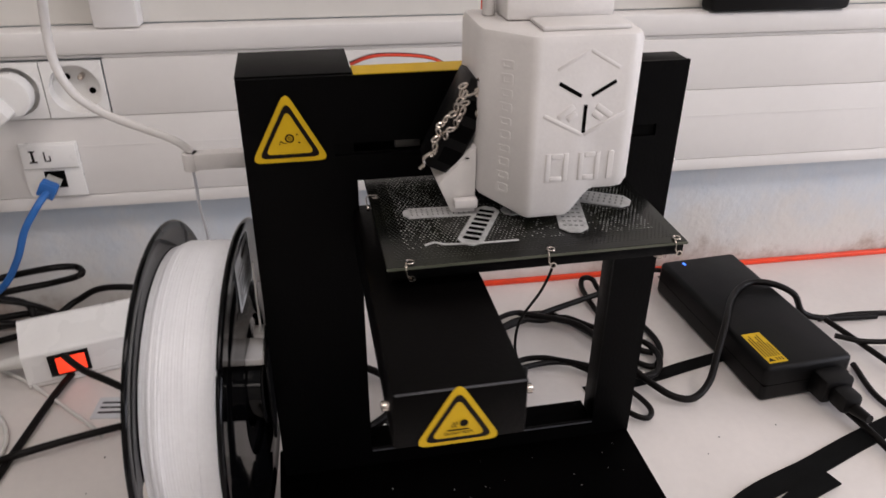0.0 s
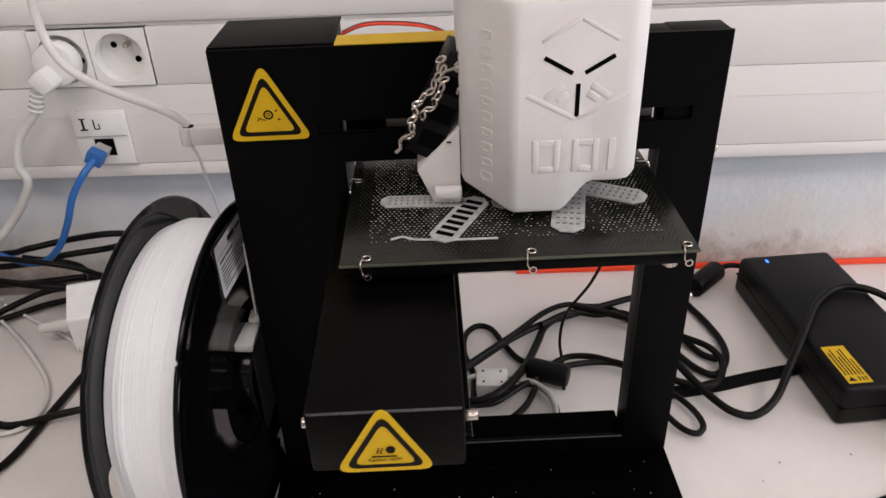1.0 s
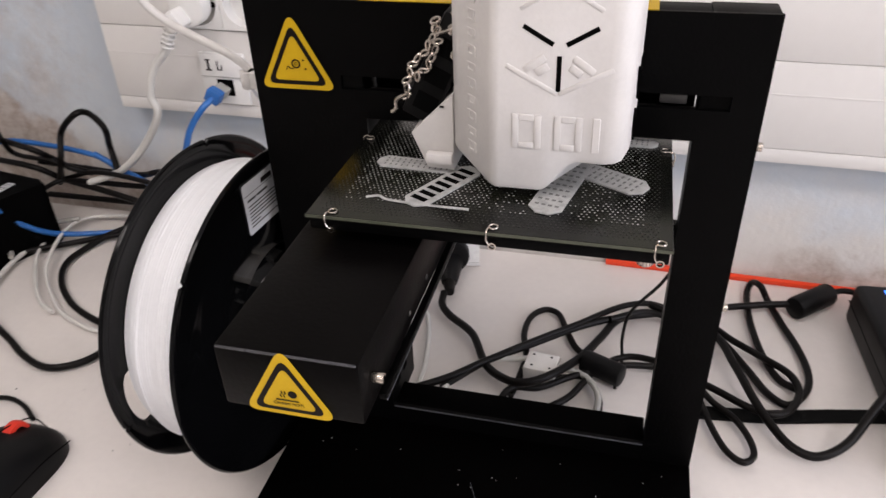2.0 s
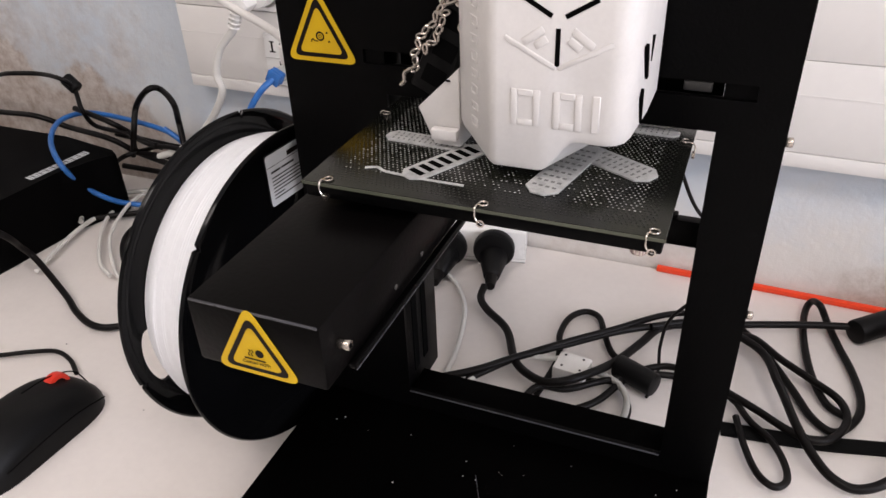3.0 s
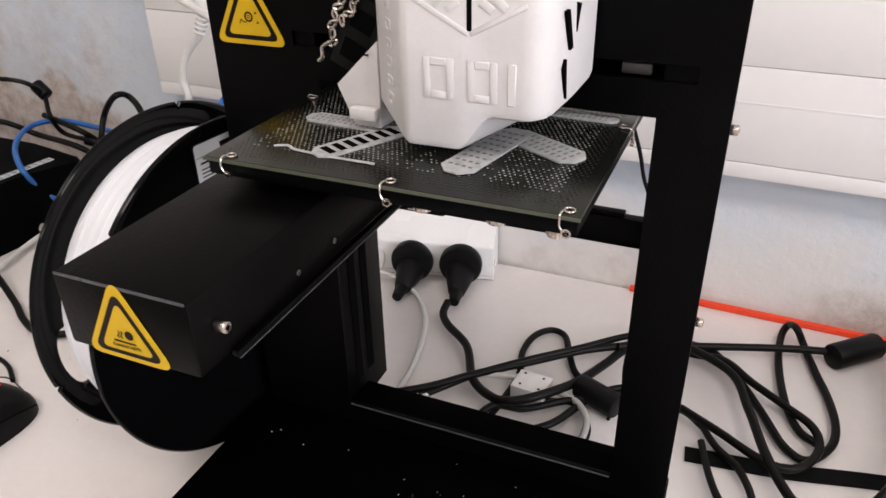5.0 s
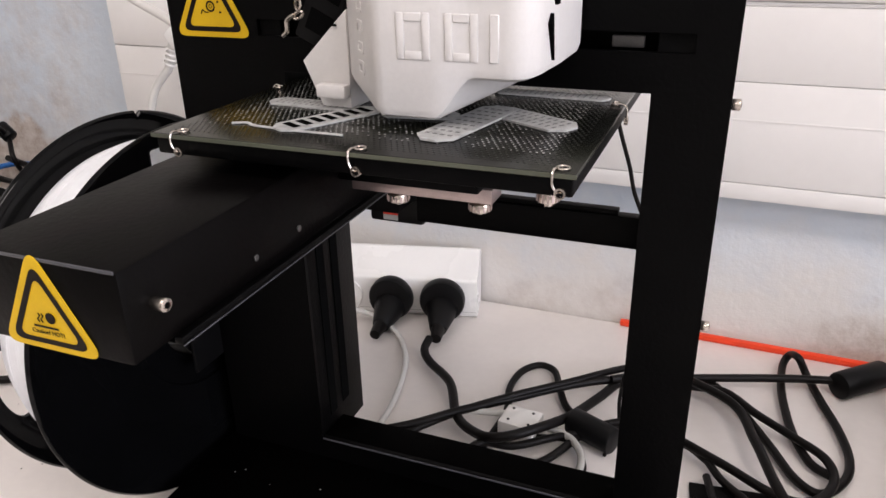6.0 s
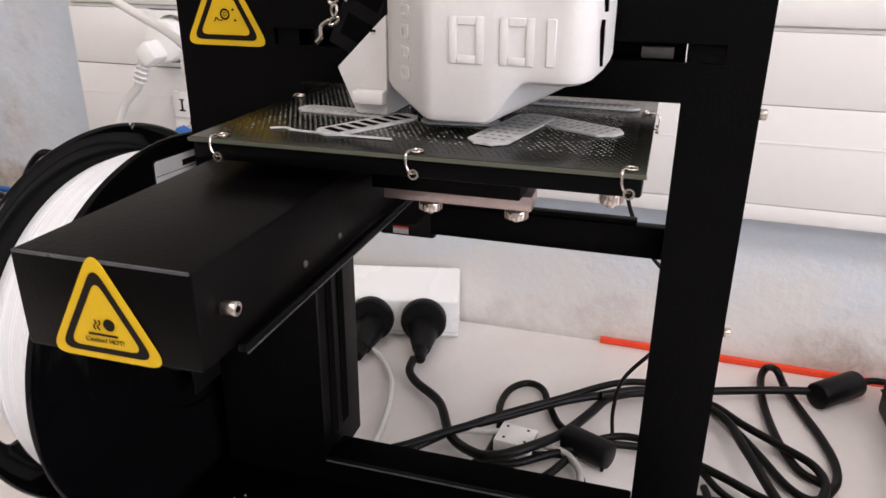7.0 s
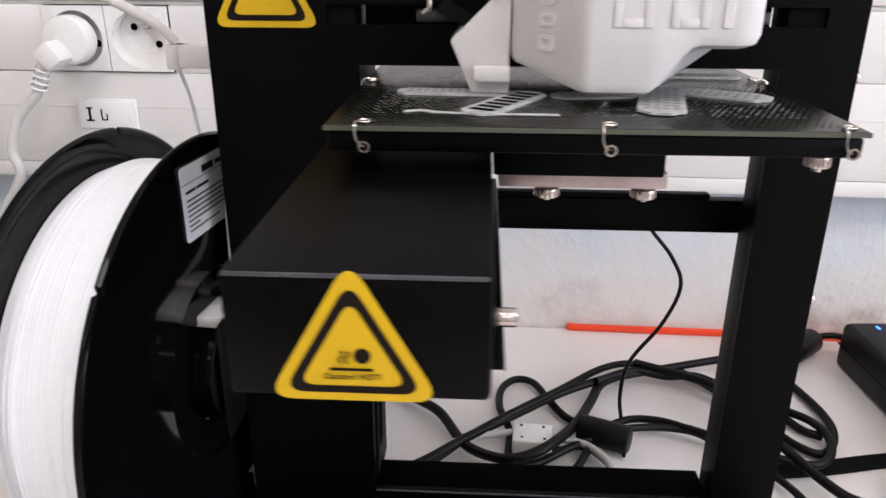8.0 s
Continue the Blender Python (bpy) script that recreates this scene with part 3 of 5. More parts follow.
def raft(x, y, l, w, rz, rows, cols, ob):
    """A flat strip of printed residue with rows of dark holes."""
    m = pose(x, y, PZ + (0.0004 if rz > 70 else 0.0002), 0, 0, rz)
    poly = rounded([(-l / 2, -w / 2), (l / 2, -w / 2), (l / 2, w / 2), (-l / 2, w / 2)], w * 0.30, 1)
    r = part("raft_residue", prism(poly, 0, 0.0007, m), "raft", ob, "grey-white printed residue with rows of holes")
    bm = bmesh.new()
    for i in range(cols):
        for j in range(rows):
            u = (-0.42 + 0.84 * (i + 0.5) / cols) * l
            v = (-0.40 + 0.80 * (j + 0.5) / rows) * w
            du, dv = 0.84 * l / cols * (0.30 if rows == 1 else 0.15), 0.8 * w / rows * (0.40 if rows == 1 else 0.30)
            q = [bm.verts.new(m @ Vector((u + a * du, v + b * dv, 0.00085))) for a, b in ((-1, -1), (1, -1), (1, 1), (-1, 1))]
            bm.faces.new(q)
    tagged(part("hole_pattern", bm, "hole" if rows == 1 else "recess", r), kind="stuff")
    return r


board = plat
raft(0.0965, -0.0400, 0.038, 0.0105, -3, 3, 12, board)      # beside the duct
raft(0.1130, -0.0575, 0.042, 0.0125, 62, 1, 7, board)
raft(0.1625, -0.0490, 0.050, 0.0142, 78, 4, 9, board)
raft(0.1805, -0.0375, 0.039, 0.0140, -29, 3, 11, board)
raft(0.1420, -0.0430, 0.028, 0.0110, 8, 3, 8, board)
raft(0.1790, 0.0010, 0.046, 0.0085, -3, 3, 16, board)
part("residue_line", tube([(0.083, -0.0730, PZ + 0.0004), (0.088, -0.0710, PZ + 0.0004), (0.093, -0.0735, PZ + 0.0004), (0.108, -0.0750, PZ + 0.0004), (0.128, -0.0755, PZ + 0.0004)], 0.0008, 6, 6, flat=0.5), "raft", board)
# holes of the board; some still hold white residue, others a painted reflection
bm_d, bm_w = bmesh.new(), bmesh.new()
rng = random.Random(5)
nx, ny = 68, 70
for i in range(nx):
    for j in range(ny):
        x, y = PX0 + 0.0045 + (i + 0.5 * (j % 2)) * 0.0020, PY0 + 0.0050 + j * 0.0020
        if y > PY1 - 0.004:
            continue
        w = noise.noise(Vector((x * 45, y * 45, 3.1))) * 0.5 + 0.5
        white = 0.010 < x - PX0 < 0.134 and 0.014 < y - PY0 < 0.11 and rng.random() < (0.80 if w > 0.40 else 0.30) * (1.0 if x < 0.135 or x > 0.171 else 0.45)
        r = (0.00044 if white else 0.00040) * rng.uniform(0.8, 1.15)
        bm = bm_w if white else bm_d
        z = PZ + (0.00035 if white else 0.00012)
        bm.faces.new([bm.verts.new((x + r * math.cos(a), y + r * math.sin(a), z)) for a in (math.pi / 3 * k for k in range(6))])
tagged(part("hole_pattern", bm_d, "holesheen", board), kind="stuff")
tagged(part("residue_pattern", bm_w, "dots", board), kind="stuff")

# ---- the print head ----
def head_floor(x):
    t = max(0.0, min(1.0, (x - 0.1545) / 0.0150))
    s = t * t * (3 - 2 * t)
    left = max(0.0, (0.1345 - x) / 0.0200)
    return 0.2535 + 0.0140 * s + 0.0065 * left


def shroud():
    plan = [(0.1145, -0.004), (0.1140, -0.036), (0.1150, -0.0425)]
    plan += [(0.1150 + (0.1330 - 0.1150) * t, -0.0425 + (-0.0612 + 0.0425) * t) for t in (0.2, 0.4, 0.6, 0.8, 1.0)]
    plan += [(0.1355, -0.0628)] + [(0.1355 + (0.1810 - 0.1355) * i / 20, -0.0628) for i in range(1, 20)]
    plan += [(0.1810, -0.0628), (0.1845, -0.0615), (0.1872, -0.0580), (0.1885, -0.0520), (0.1900, -0.030), (0.1900, -0.004)]
    bm = bmesh.new()
    top = 0.3440
    rings = []
    for k, (inset, z) in enumerate(((0.004, 0), (0.0012, 0.0012), (0.0, 0.004), (None, None), (0.0, top - 0.004), (0.0012, top - 0.0012), (0.004, top))):
        if inset is None:
            continue
        ring = []
        for (x, y) in plan:
            c = Vector((0.152, -0.034))
            d = (c - Vector((x, y))).normalized() * inset
            zz = z if z > 0.1 else head_floor(x) + z
            ring.append(bm.verts.new((x + d.x, y + d.y, zz)))
        rings.append(ring)
    n = len(plan)
    for a, b in zip(rings, rings[1:]):
        for i in range(n):
            bm.faces.new((a[i], a[(i + 1) % n], b[(i + 1) % n], b[i]))
    bm.faces.new(rings[0])
    bm.faces.new(rings[-1][::-1])
    bmesh.ops.triangulate(bm, faces=[f for f in bm.faces if len(f.verts) > 4])
    return bm


head = part("print_head_shroud", shroud(), "white", printer, "white printed plastic shroud of the print head")
part("top_block", box(0.128, 0.181, -0.036, -0.004, 0.3442, 0.3560, 0.0020), "white", head)
part("top_lip", box(0.139, 0.181, -0.0575, -0.037, 0.3442, 0.3462, 0.0008), "white", head)
part("cable_post", cyl(0.0032, 0.022, pose(0.1235, -0.020, 0.3442), seg=16, bev=0.0006), "white", head)
for k, c0 in enumerate(("orange", "yellow", "blue", "redplastic", "rubber", "white", "orange", "rubber", "greycable", "redplastic")):
    x = 0.137 + 0.0016 * k
    part("ribbon_wire", tube([(x, -0.012, 0.3555), (x, -0.009, 0.372), (x, -0.002, 0.386), (x - 0.001, 0.012, 0.392), (x - 0.002, 0.028, 0.378), (x - 0.003, 0.034, 0.345), (x - 0.003, 0.034, 0.300)], 0.0008, 6, 8), c0, head, "coloured ribbon cable wire")
FY = -0.0628
# three slots of the mark
for ang, r0, r1 in ((90 + 60, 0.0028, 0.0158), (90 - 60, 0.0028, 0.0158), (-90, 0.0028, 0.0165)):
    mm = face_y(0.1603, FY, 0.3142, ang)
    part("slot", box(r0, r1, -0.0009, 0.0009, -0.001, 0.00015, 0.0, m=mm), "hole", head)

# emboss of the mark: plain raised shapes, no letters
def frame_shape(x0, x1, z0, z1, w, d):
    bm = bmesh.new()
    for a in ((x0, x0 + w, z0, z1), (x1 - w, x1, z0, z1), (x0 + w, x1 - w, z0, z0 + w)):
        box(a[0], a[1], FY - d, FY + 0.0002, a[2], a[3], 0.0004, 2, bm)
    return bm


for x0, x1, z0, z1 in ((0.1430, 0.1545, 0.2735, 0.2880), (0.1595, 0.1705, 0.2735, 0.2880), (0.1742, 0.1772, 0.2735, 0.2880)):
    if x1 - x0 > 0.006:
        eb = frame_shape(x0, x1, z0, z1, 0.0027, 0.00042)
        box(x0 + 0.0027, x1 - 0.0027, FY - 0.00042, FY + 0.0002, z1 - 0.0027, z1, 0.0003, 1, eb)
    else:
        eb = box(x0, x1, FY - 0.00042, FY + 0.0002, z0, z1, 0.0003, 1)
    part("emboss", eb, "white", head)
for sg in (-1, 1):
    for du, dv, L in ((0.0092, 0.0052, 0.0046), (0.0062, 0.0030, 0.0026)):
        part("emboss", box(-L, L, -0.0014, 0.0014, -0.0002, 0.00034, 0.00025, 2, m=face_y(0.1603 + sg * du, FY, 0.3030 + dv, -35 * sg)), "white", head)
    part("emboss", box(-0.0085, 0.0085, -0.0008, 0.0008, -0.0002, 0.00032, 0.00025, 2, m=face_y(0.1603 + sg * 0.0075, FY, 0.3325, -30 * sg)), "white", head)
    part("emboss", box(-0.0110, 0.0110, -0.0009, 0.0009, -0.0002, 0.00032, 0.00025, 2, m=face_y(0.1603 + sg * 0.0102, FY, 0.3020, 28 * sg)), "white", head)
# small raised marks down the slanted side
a0, a1 = Vector((0.1150, -0.0425)), Vector((0.1330, -0.0612))
dirx = (a1 - a0).normalized()
for i in range(10):
    z = 0.2680 + i * 0.0068
    c = a0 + dirx * 0.0142
    ang = math.degrees(math.atan2(dirx.y, dirx.x))
    mm = pose(c.x, c.y, z, 0, 0, ang) @ face_y(0, 0, 0)
    w2 = (0.0024, 0.0019, 0.0023, 0.0019)[i % 4]
    sh = rounded([(-0.0034, -w2), (0.0034, -w2), (0.0034, w2), (-0.0034, w2)], 0.0012, 4)
    n = len(sh)
    bm = bmesh.new()
    lo = [bm.verts.new(mm @ Vector((u, v, -0.0002))) for u, v in sh]
    ou = [bm.verts.new(mm @ Vector((u, v, 0.00035))) for u, v in sh]
    inn = [bm.verts.new(mm @ Vector((u * 0.5, v * 0.5, 0.00035))) for u, v in sh]
    bo = [bm.verts.new(mm @ Vector((u * 0.5, v * 0.5, -0.0002))) for u, v in sh]
    for k in range(n):
        j = (k + 1) % n
        bm.faces.new((lo[k], lo[j], ou[j], ou[k]))
        bm.faces.new((ou[k], ou[j], inn[j], inn[k]))
        bm.faces.new((inn[k], inn[j], bo[j], bo[k]))
    part("side_mark", bm, "white", head)
# openings on the other side of the shroud
for poly in ([(-0.050, 0.3035), (-0.046, 0.3035), (-0.0385, 0.2890), (-0.0425, 0.2890)], [(-0.036, 0.3040), (-0.030, 0.3025), (-0.0345, 0.2935)], [(-0.0495, 0.2840), (-0.0470, 0.2870), (-0.0440, 0.2720)]):
    part("slot", prism(poly, -0.0010, 0.0002, face_x(0.1899, 0, 0)), "hole", head)
# nozzle and duct
part("nozzle", cyl(0.0022, 0.008, pose(0.146, -0.030, 0.2508), seg=18, r2=0.0045), "metal", head)
part("heater_block", box(0.136, 0.158, -0.040, -0.018, 0.2585, 0.2660, 0.001), "metal", head)
duct = part("air_duct", prism([(0.0950, 0.2672), (0.1020, 0.2510), (0.1142, 0.2500), (0.1142, 0.2860)], 0.0, 0.026, face_y(0, -0.0165, 0), bev=0.0006), "white", printer, "angular white printed air duct")
part("duct_tab", box(0.1025, 0.1145, -0.0478, -0.0430, 0.2550, 0.2600, 0.0009), "white", duct)
part("duct_slot", box(0.1085, 0.1105, -0.0431, -0.0428, 0.2800, 0.2808), "hole", duct)
# blower beside the head, tilted, with its bright screws and clips
FM = Matrix.Translation((0.1085, -0.0270, 0.2935)) @ Matrix.Rotation(radians(26), 4, "Y")
fan = part("blower", box(-0.0090, 0.0060, -0.0120, 0.0120, -0.0240, 0.0250, 0.0012, m=FM), "blackplastic", printer, "black blower beside the head with bright metal clips")
for z0, z1 in ((-0.019, -0.011), (-0.006, 0.002), (0.007, 0.015)):
    part("vent", box(-0.0055, 0.0045, -0.01225, -0.0121, z0, z1, m=FM), "hole", fan)
crng = random.Random(11)
for row, (ox, oy, k0, k1) in enumerate(((-0.0104, -0.0130, 3, 14), (-0.0072, -0.0136, 6, 13))):
    for k in range(k0, k1):
        z = -0.0270 + k * 0.0036
        bow = 0.0016 * math.sin(k * 0.75 + row) + crng.uniform(-0.0005, 0.0005)
        p = Vector((ox + bow, oy - 0.0006 * math.cos(k * 1.3), z))
        tilt = crng.uniform(-0.5, 0.5) + (0.5 if k % 2 else -0.4)
        lm = FM @ Matrix.Translation(p) @ Matrix.Rotation(tilt, 4, "Y") @ Matrix.Rotation(crng.uniform(-0.5, 0.5), 4, "Z")
        ring = [(0.0010 * math.cos(a), 0.0002 * math.sin(2 * a), 0.0021 * math.sin(a)) for a in (2 * math.pi * q / 8 for q in range(8))]
        part("chain_link", tube(ring, 0.00062, 2, 6, closed=True, m=lm), "metal", fan, "bright metal chain link")
part("chain_hook", tube([tuple(FM @ Vector(v)) for v in ((-0.0105, -0.0130, -0.0165), (-0.0125, -0.0132, -0.0200), (-0.0112, -0.0132, -0.0235), (-0.0122, -0.0130, -0.0262))], 0.0009, 6, 8), "metal", fan)
part("chain_strand", tube([tuple(FM @ Vector(v)) for v in ((-0.0082, -0.0128, 0.0150), (-0.0045, -0.0136, 0.0190), (-0.0030, -0.0134, 0.0235), (-0.0062, -0.0130, 0.0262))], 0.0008, 6, 8), "metal", fan)
for du, dz in ((-0.0025, 0.0200), (0.0030, 0.0110)):
    part("screw", cyl(0.0028, 0.0016, FM @ face_y(du, -0.0120, dz), seg=16, bev=0.0004), "metal", fan)
CORD = [(0.1860, 0.0480, 0.241), (0.1800, 0.0800, 0.238), (0.1832, 0.1225, 0.222), (0.1892, 0.1415, 0.1925), (0.1937, 0.1415, 0.179), (0.1983, 0.1415, 0.162), (0.2091, 0.1436, 0.139), (0.2256, 0.1478, 0.118), (0.2344, 0.1510, 0.0965), (0.2246, 0.1468, 0.072), (0.2050, 0.1404, 0.047), (0.2006, 0.1383, 0.022), (0.2022, 0.1288, 0.0040), (0.1985, 0.1000, 0.0030)]
# thin cord hanging behind the window
part("platform_cord", tube(CORD, 0.0013, 8, 8), "rubber", printer, "thin black cord of the platform")
for k, (dx, mt) in enumerate(((0.0, "orange"), (0.002, "redplastic"), (0.004, "rubber"), (0.006, "white"))):
    part("inner_wire", tube([(0.0600, 0.030 + dx, 0.309), (0.072, 0.024 + dx, 0.3145), (0.090, 0.021 + dx, 0.3150), (0.105, 0.022 + dx, 0.312), (0.118, 0.026 + dx, 0.304)], 0.0006, 6, 8), mt, printer, "thin coloured wire inside the top")
# white dust specks on the base
bm = bmesh.new()
for k in range(70):
    x, y, r = rng.uniform(0.01, 0.235), rng.uniform(-0.175, -0.004), rng.uniform(0.0002, 0.00055)
    bm.faces.new([bm.verts.new((x + r * math.cos(a) * rng.uniform(0.7, 1.6), y + r * math.sin(a), BZ + 0.0002)) for a in (math.pi / 3 * q for q in range(6))])
tagged(part("dust", bm, "raft", printer), kind="stuff")
part("scratch", tube([(0.118, -0.040, BZ + 0.0001), (0.128, -0.060, BZ + 0.0001), (0.141, -0.078, BZ + 0.0001), (0.150, -0.088, BZ + 0.0001)], 0.00022, 6, 6), "edge", printer, "fine curved scratch in the tray")

# ---- the filament spool ----
SX, SY, SZ, SYAW = -0.0108, 0.0012, 0.1217, -6.4
spool = thing("filament_spool", "glossy black spool wound with white filament", "filament spool", SX, SY, SZ, SYAW)
SR, SNEAR, SFAR = 0.1025, 0.0, -0.0450


def flange(x0, x1, name, notches, bore, opening=False):
    """A rimmed disc round the x axis with small notches in its rim, a bore and an oval opening."""
    seg = 360
    bm = bmesh.new()
    mm = Matrix.Translation((x0, 0, 0)) @ Matrix.Rotation(radians(90), 4, "Y")
    th = x1 - x0
    rim = SR - 0.0065
    prof = [(bore + 0.0008, 0.0), (-1, 0.0), (1, 0.0), (rim, 0.0), (rim + 0.0008, -0.0003), (SR - 0.0012, -0.0003), (SR - 0.0002, 0.0006), (SR, th / 2), (SR - 0.0002, th - 0.0006), (SR - 0.0012, th + 0.0003), (rim + 0.0008, th + 0.0003),
            (rim, th), (1, th), (-1, th), (bore + 0.0008, th), (bore, th - 0.0006), (bore, 0.0006)]
    gap = (264, 292)
    rings = []
    for r, h in prof:
        ring = []
        for i in range(seg):
            a = 2 * math.pi * i / seg
            rr = r
            if abs(r) == 1:     # rim of the oval opening between hub and edge
                u = (i - sum(gap) / 2) / ((gap[1] - gap[0]) / 2)
                rr = 0.0840 + r * max(0.00005, 0.0092 * max(0.0, 1 - u * u) ** 0.35)
            elif r > SR - 0.002 and any(abs((i - q + seg / 2) % seg - seg / 2) < 1 for q in notches):
                rr = r - 0.0026
            ring.append(bm.verts.new(mm @ Vector((rr * math.cos(a), rr * math.sin(a), h))))
        rings.append(ring)
    for q, (a, b) in enumerate(zip(rings, rings[1:] + rings[:1])):
        for i in range(seg):
            if opening and q in (1, 12) and gap[0] <= i < gap[1]:
                continue
            bm.faces.new((a[i], a[(i + 1) % seg], b[(i + 1) % seg], b[i]))
    if opening:
        for i in range(*gap):
            bm.faces.new((rings[1][i], rings[1][i + 1], rings[13][i + 1], rings[13][i]))
            bm.faces.new((rings[2][i], rings[2][i + 1], rings[12][i + 1], rings[12][i]))
    return part(name, bm, "gloss", spool)


near = flange(SNEAR - 0.0014, SNEAR + 0.0010, "flange", (228, 108, 348), 0.0430)
far = flange(SFAR - 0.0012, SFAR + 0.0012, "flange", (284, 170, 44), 0.0430, True)
CW = SNEAR - 0.0016 - (SFAR + 0.0014)
XM = Matrix.Translation((SFAR + 0.0014, 0, 0)) @ Matrix.Rotation(radians(90), 4, "Y")
part("core", lathe([(0.0262, 0.0008), (0.0270, 0.0), (0.0470, 0.0), (0.0470, CW), (0.0270, CW), (0.0262, CW - 0.0008)], 72, XM, closed=True), "gloss", spool)
# wound filament: many turns side by side, with a slightly uneven surface
bm = bmesh.new()
turns, seg = 25, 144
pitch = (CW - 0.0004) / turns
prof = []
for k in range(turns):
    R = 0.0892 + 0.0002 * noise.noise(Vector((k * 0.35, 2.2, 0))) - (0.0030 if k < 3 else 0.0012 if k < 5 else 0) - 0.0010 * max(0, (k - turns + 3) / 3)
    for q in range(5):
        a = math.pi * q / 5
        prof.append((R - 0.00010 + 0.00010 * math.sin(a), 0.0002 + k * pitch + pitch * (1 - math.cos(a)) / 2))
lathe([(0.0472, 0.0002)] + prof + [(0.0472, CW - 0.0002)], seg, XM, bm)
part("filament", bm, "filament", spool, "tightly wound white filament")
# turns that cross the others at a slant
for k, (x0, x1, d0, d1) in enumerate(((-0.010, -0.016, 100, 190), (-0.022, -0.019, 80, 200), (-0.031, -0.035, 95, 215))):
    part("strand", tube([(x0 + (x1 - x0) * q / 14, 0.0887 * math.cos(a), 0.0887 * math.sin(a)) for q, a in ((q, radians(d0 + (d1 - d0) * q / 14)) for q in range(15))], 0.0008, 4, 8), "filament", spool)
lb = part("label", prism(rounded([(-0.0170, 0.0625), (0.0255, 0.0625), (0.0255, 0.0935), (-0.0170, 0.0935)], 0.002), 0, 0.0002, face_x(SNEAR + 0.0014, 0, 0, 0)), "paper", near, "pale paper label with small unreadable print")
for k, (y0, y1, z0, z1) in enumerate(((0.0010, 0.0115, 0.0875, 0.0905), (0.0130, 0.0210, 0.0880, 0.0900), (-0.0140, -0.0060, 0.0822, 0.0834), (-0.0050, 0.0060, 0.0822, 0.0834))):
    part("print_bar", prism([(y0, z0), (y1, z0), (y1, z1), (y0, z1)], 0.0003, 0.00035, face_x(SNEAR + 0.0014, 0, 0, 0)), "ink", lb)
for k in range(7):
    z, w = 0.0790 - k * 0.0021, (0.034, 0.036, 0.031, 0.036, 0.033, 0.009, 0.027)[k]
    part("print_bar", prism([(-0.0140, z), (-0.0140 + w, z), (-0.0140 + w, z + 0.0007), (-0.0140, z + 0.0007)], 0.0003, 0.00035, face_x(SNEAR + 0.0014, 0, 0, 0)), "ink", lb)
part("label_rule", prism([(-0.0168, 0.0862), (0.0253, 0.0862), (0.0253, 0.0865), (-0.0168, 0.0865)], 0.0003, 0.00035, face_x(SNEAR + 0.0014, 0, 0, 0)), "ink", lb)

# arm on which the spool hangs
HM = pose(SX, SY, SZ - 0.0005, 0, 0, SYAW)
hold = part("spool_holder", cyl(0.0222, 0.0585, HM @ Matrix.Translation((-0.0500, 0, 0)) @ Matrix.Rotation(radians(90), 4, "Y"), seg=56, bev=0.0015), "gloss", printer, "black tube that carries the spool")
part("holder_flange", cyl(0.0245, 0.0016, HM @ Matrix.Translation((0.0068, 0, 0)) @ Matrix.Rotation(radians(90), 4, "Y"), seg=48, bev=0.0005), "blackplastic", hold)
part("holder_plate", box(-0.0022, -0.0002, -0.022, 0.030, SZ - 0.026, SZ + 0.028, 0.0006), "blackplastic", hold)
br = part("holder_bracket", prism([(-0.0215, -0.0100), (-0.0030, -0.0120), (-0.0030, 0.0120), (-0.0215, 0.0100)], 0.1440, 0.1490, bev=0.0010), "white", printer, "small white bracket over the spool holder")
part("bracket_block", box(-0.0090, -0.0024, 0.0080, 0.0185, 0.1492, 0.1530, 0.0010), "white", br)
part("bracket_strip", prism([(0.0100, 0.1532), (0.0160, 0.1532), (0.0155, 0.2000), (0.0140, 0.2000)], 0, 0.0012, face_x(-0.0050, 0, 0)), "white", br)

# guide on the column, its tube and the filament that runs up from the spool
gd = part("filament_guide", box(-0.0375, 0.0000, 0.0507, 0.0590, 0.2440, 0.2545, 0.0012), "white", printer, "white printed filament guide on the column")
part("guide_ear", cyl(0.0048, 0.0110, Matrix.Translation((-0.0350, 0.0548, 0.2435)), seg=24, bev=0.0008), "white", gd)
FEED = [(-0.0340, 0.0548, 0.2550), (-0.0440, 0.052, 0.2650), (-0.0760, 0.046, 0.2845), (-0.0905, 0.044, 0.3020), (-0.0930, 0.043, 0.3300),
        (-0.0780, 0.026, 0.380), (-0.0400, 0.018, 0.432), (0.0300, 0.004, 0.462), (0.0950, -0.012, 0.430), (0.1225, -0.020, 0.390), (0.1235, -0.020, 0.360)]
part("feed_tube", tube(FEED, 0.0024, 8, 12), "tubing", gd, "translucent white feed tube")
part("strand", tube([(-0.0350, 0.0548, 0.2440), (-0.0365, 0.0680, 0.2290), (-0.0380, 0.0790, 0.2080), (-0.0370, 0.0865, 0.1800), (-0.0360, 0.0875, 0.1500), (-0.0355, 0.0880, 0.1350)], 0.0010, 8, 8), "filament", gd, "single white strand of filament")

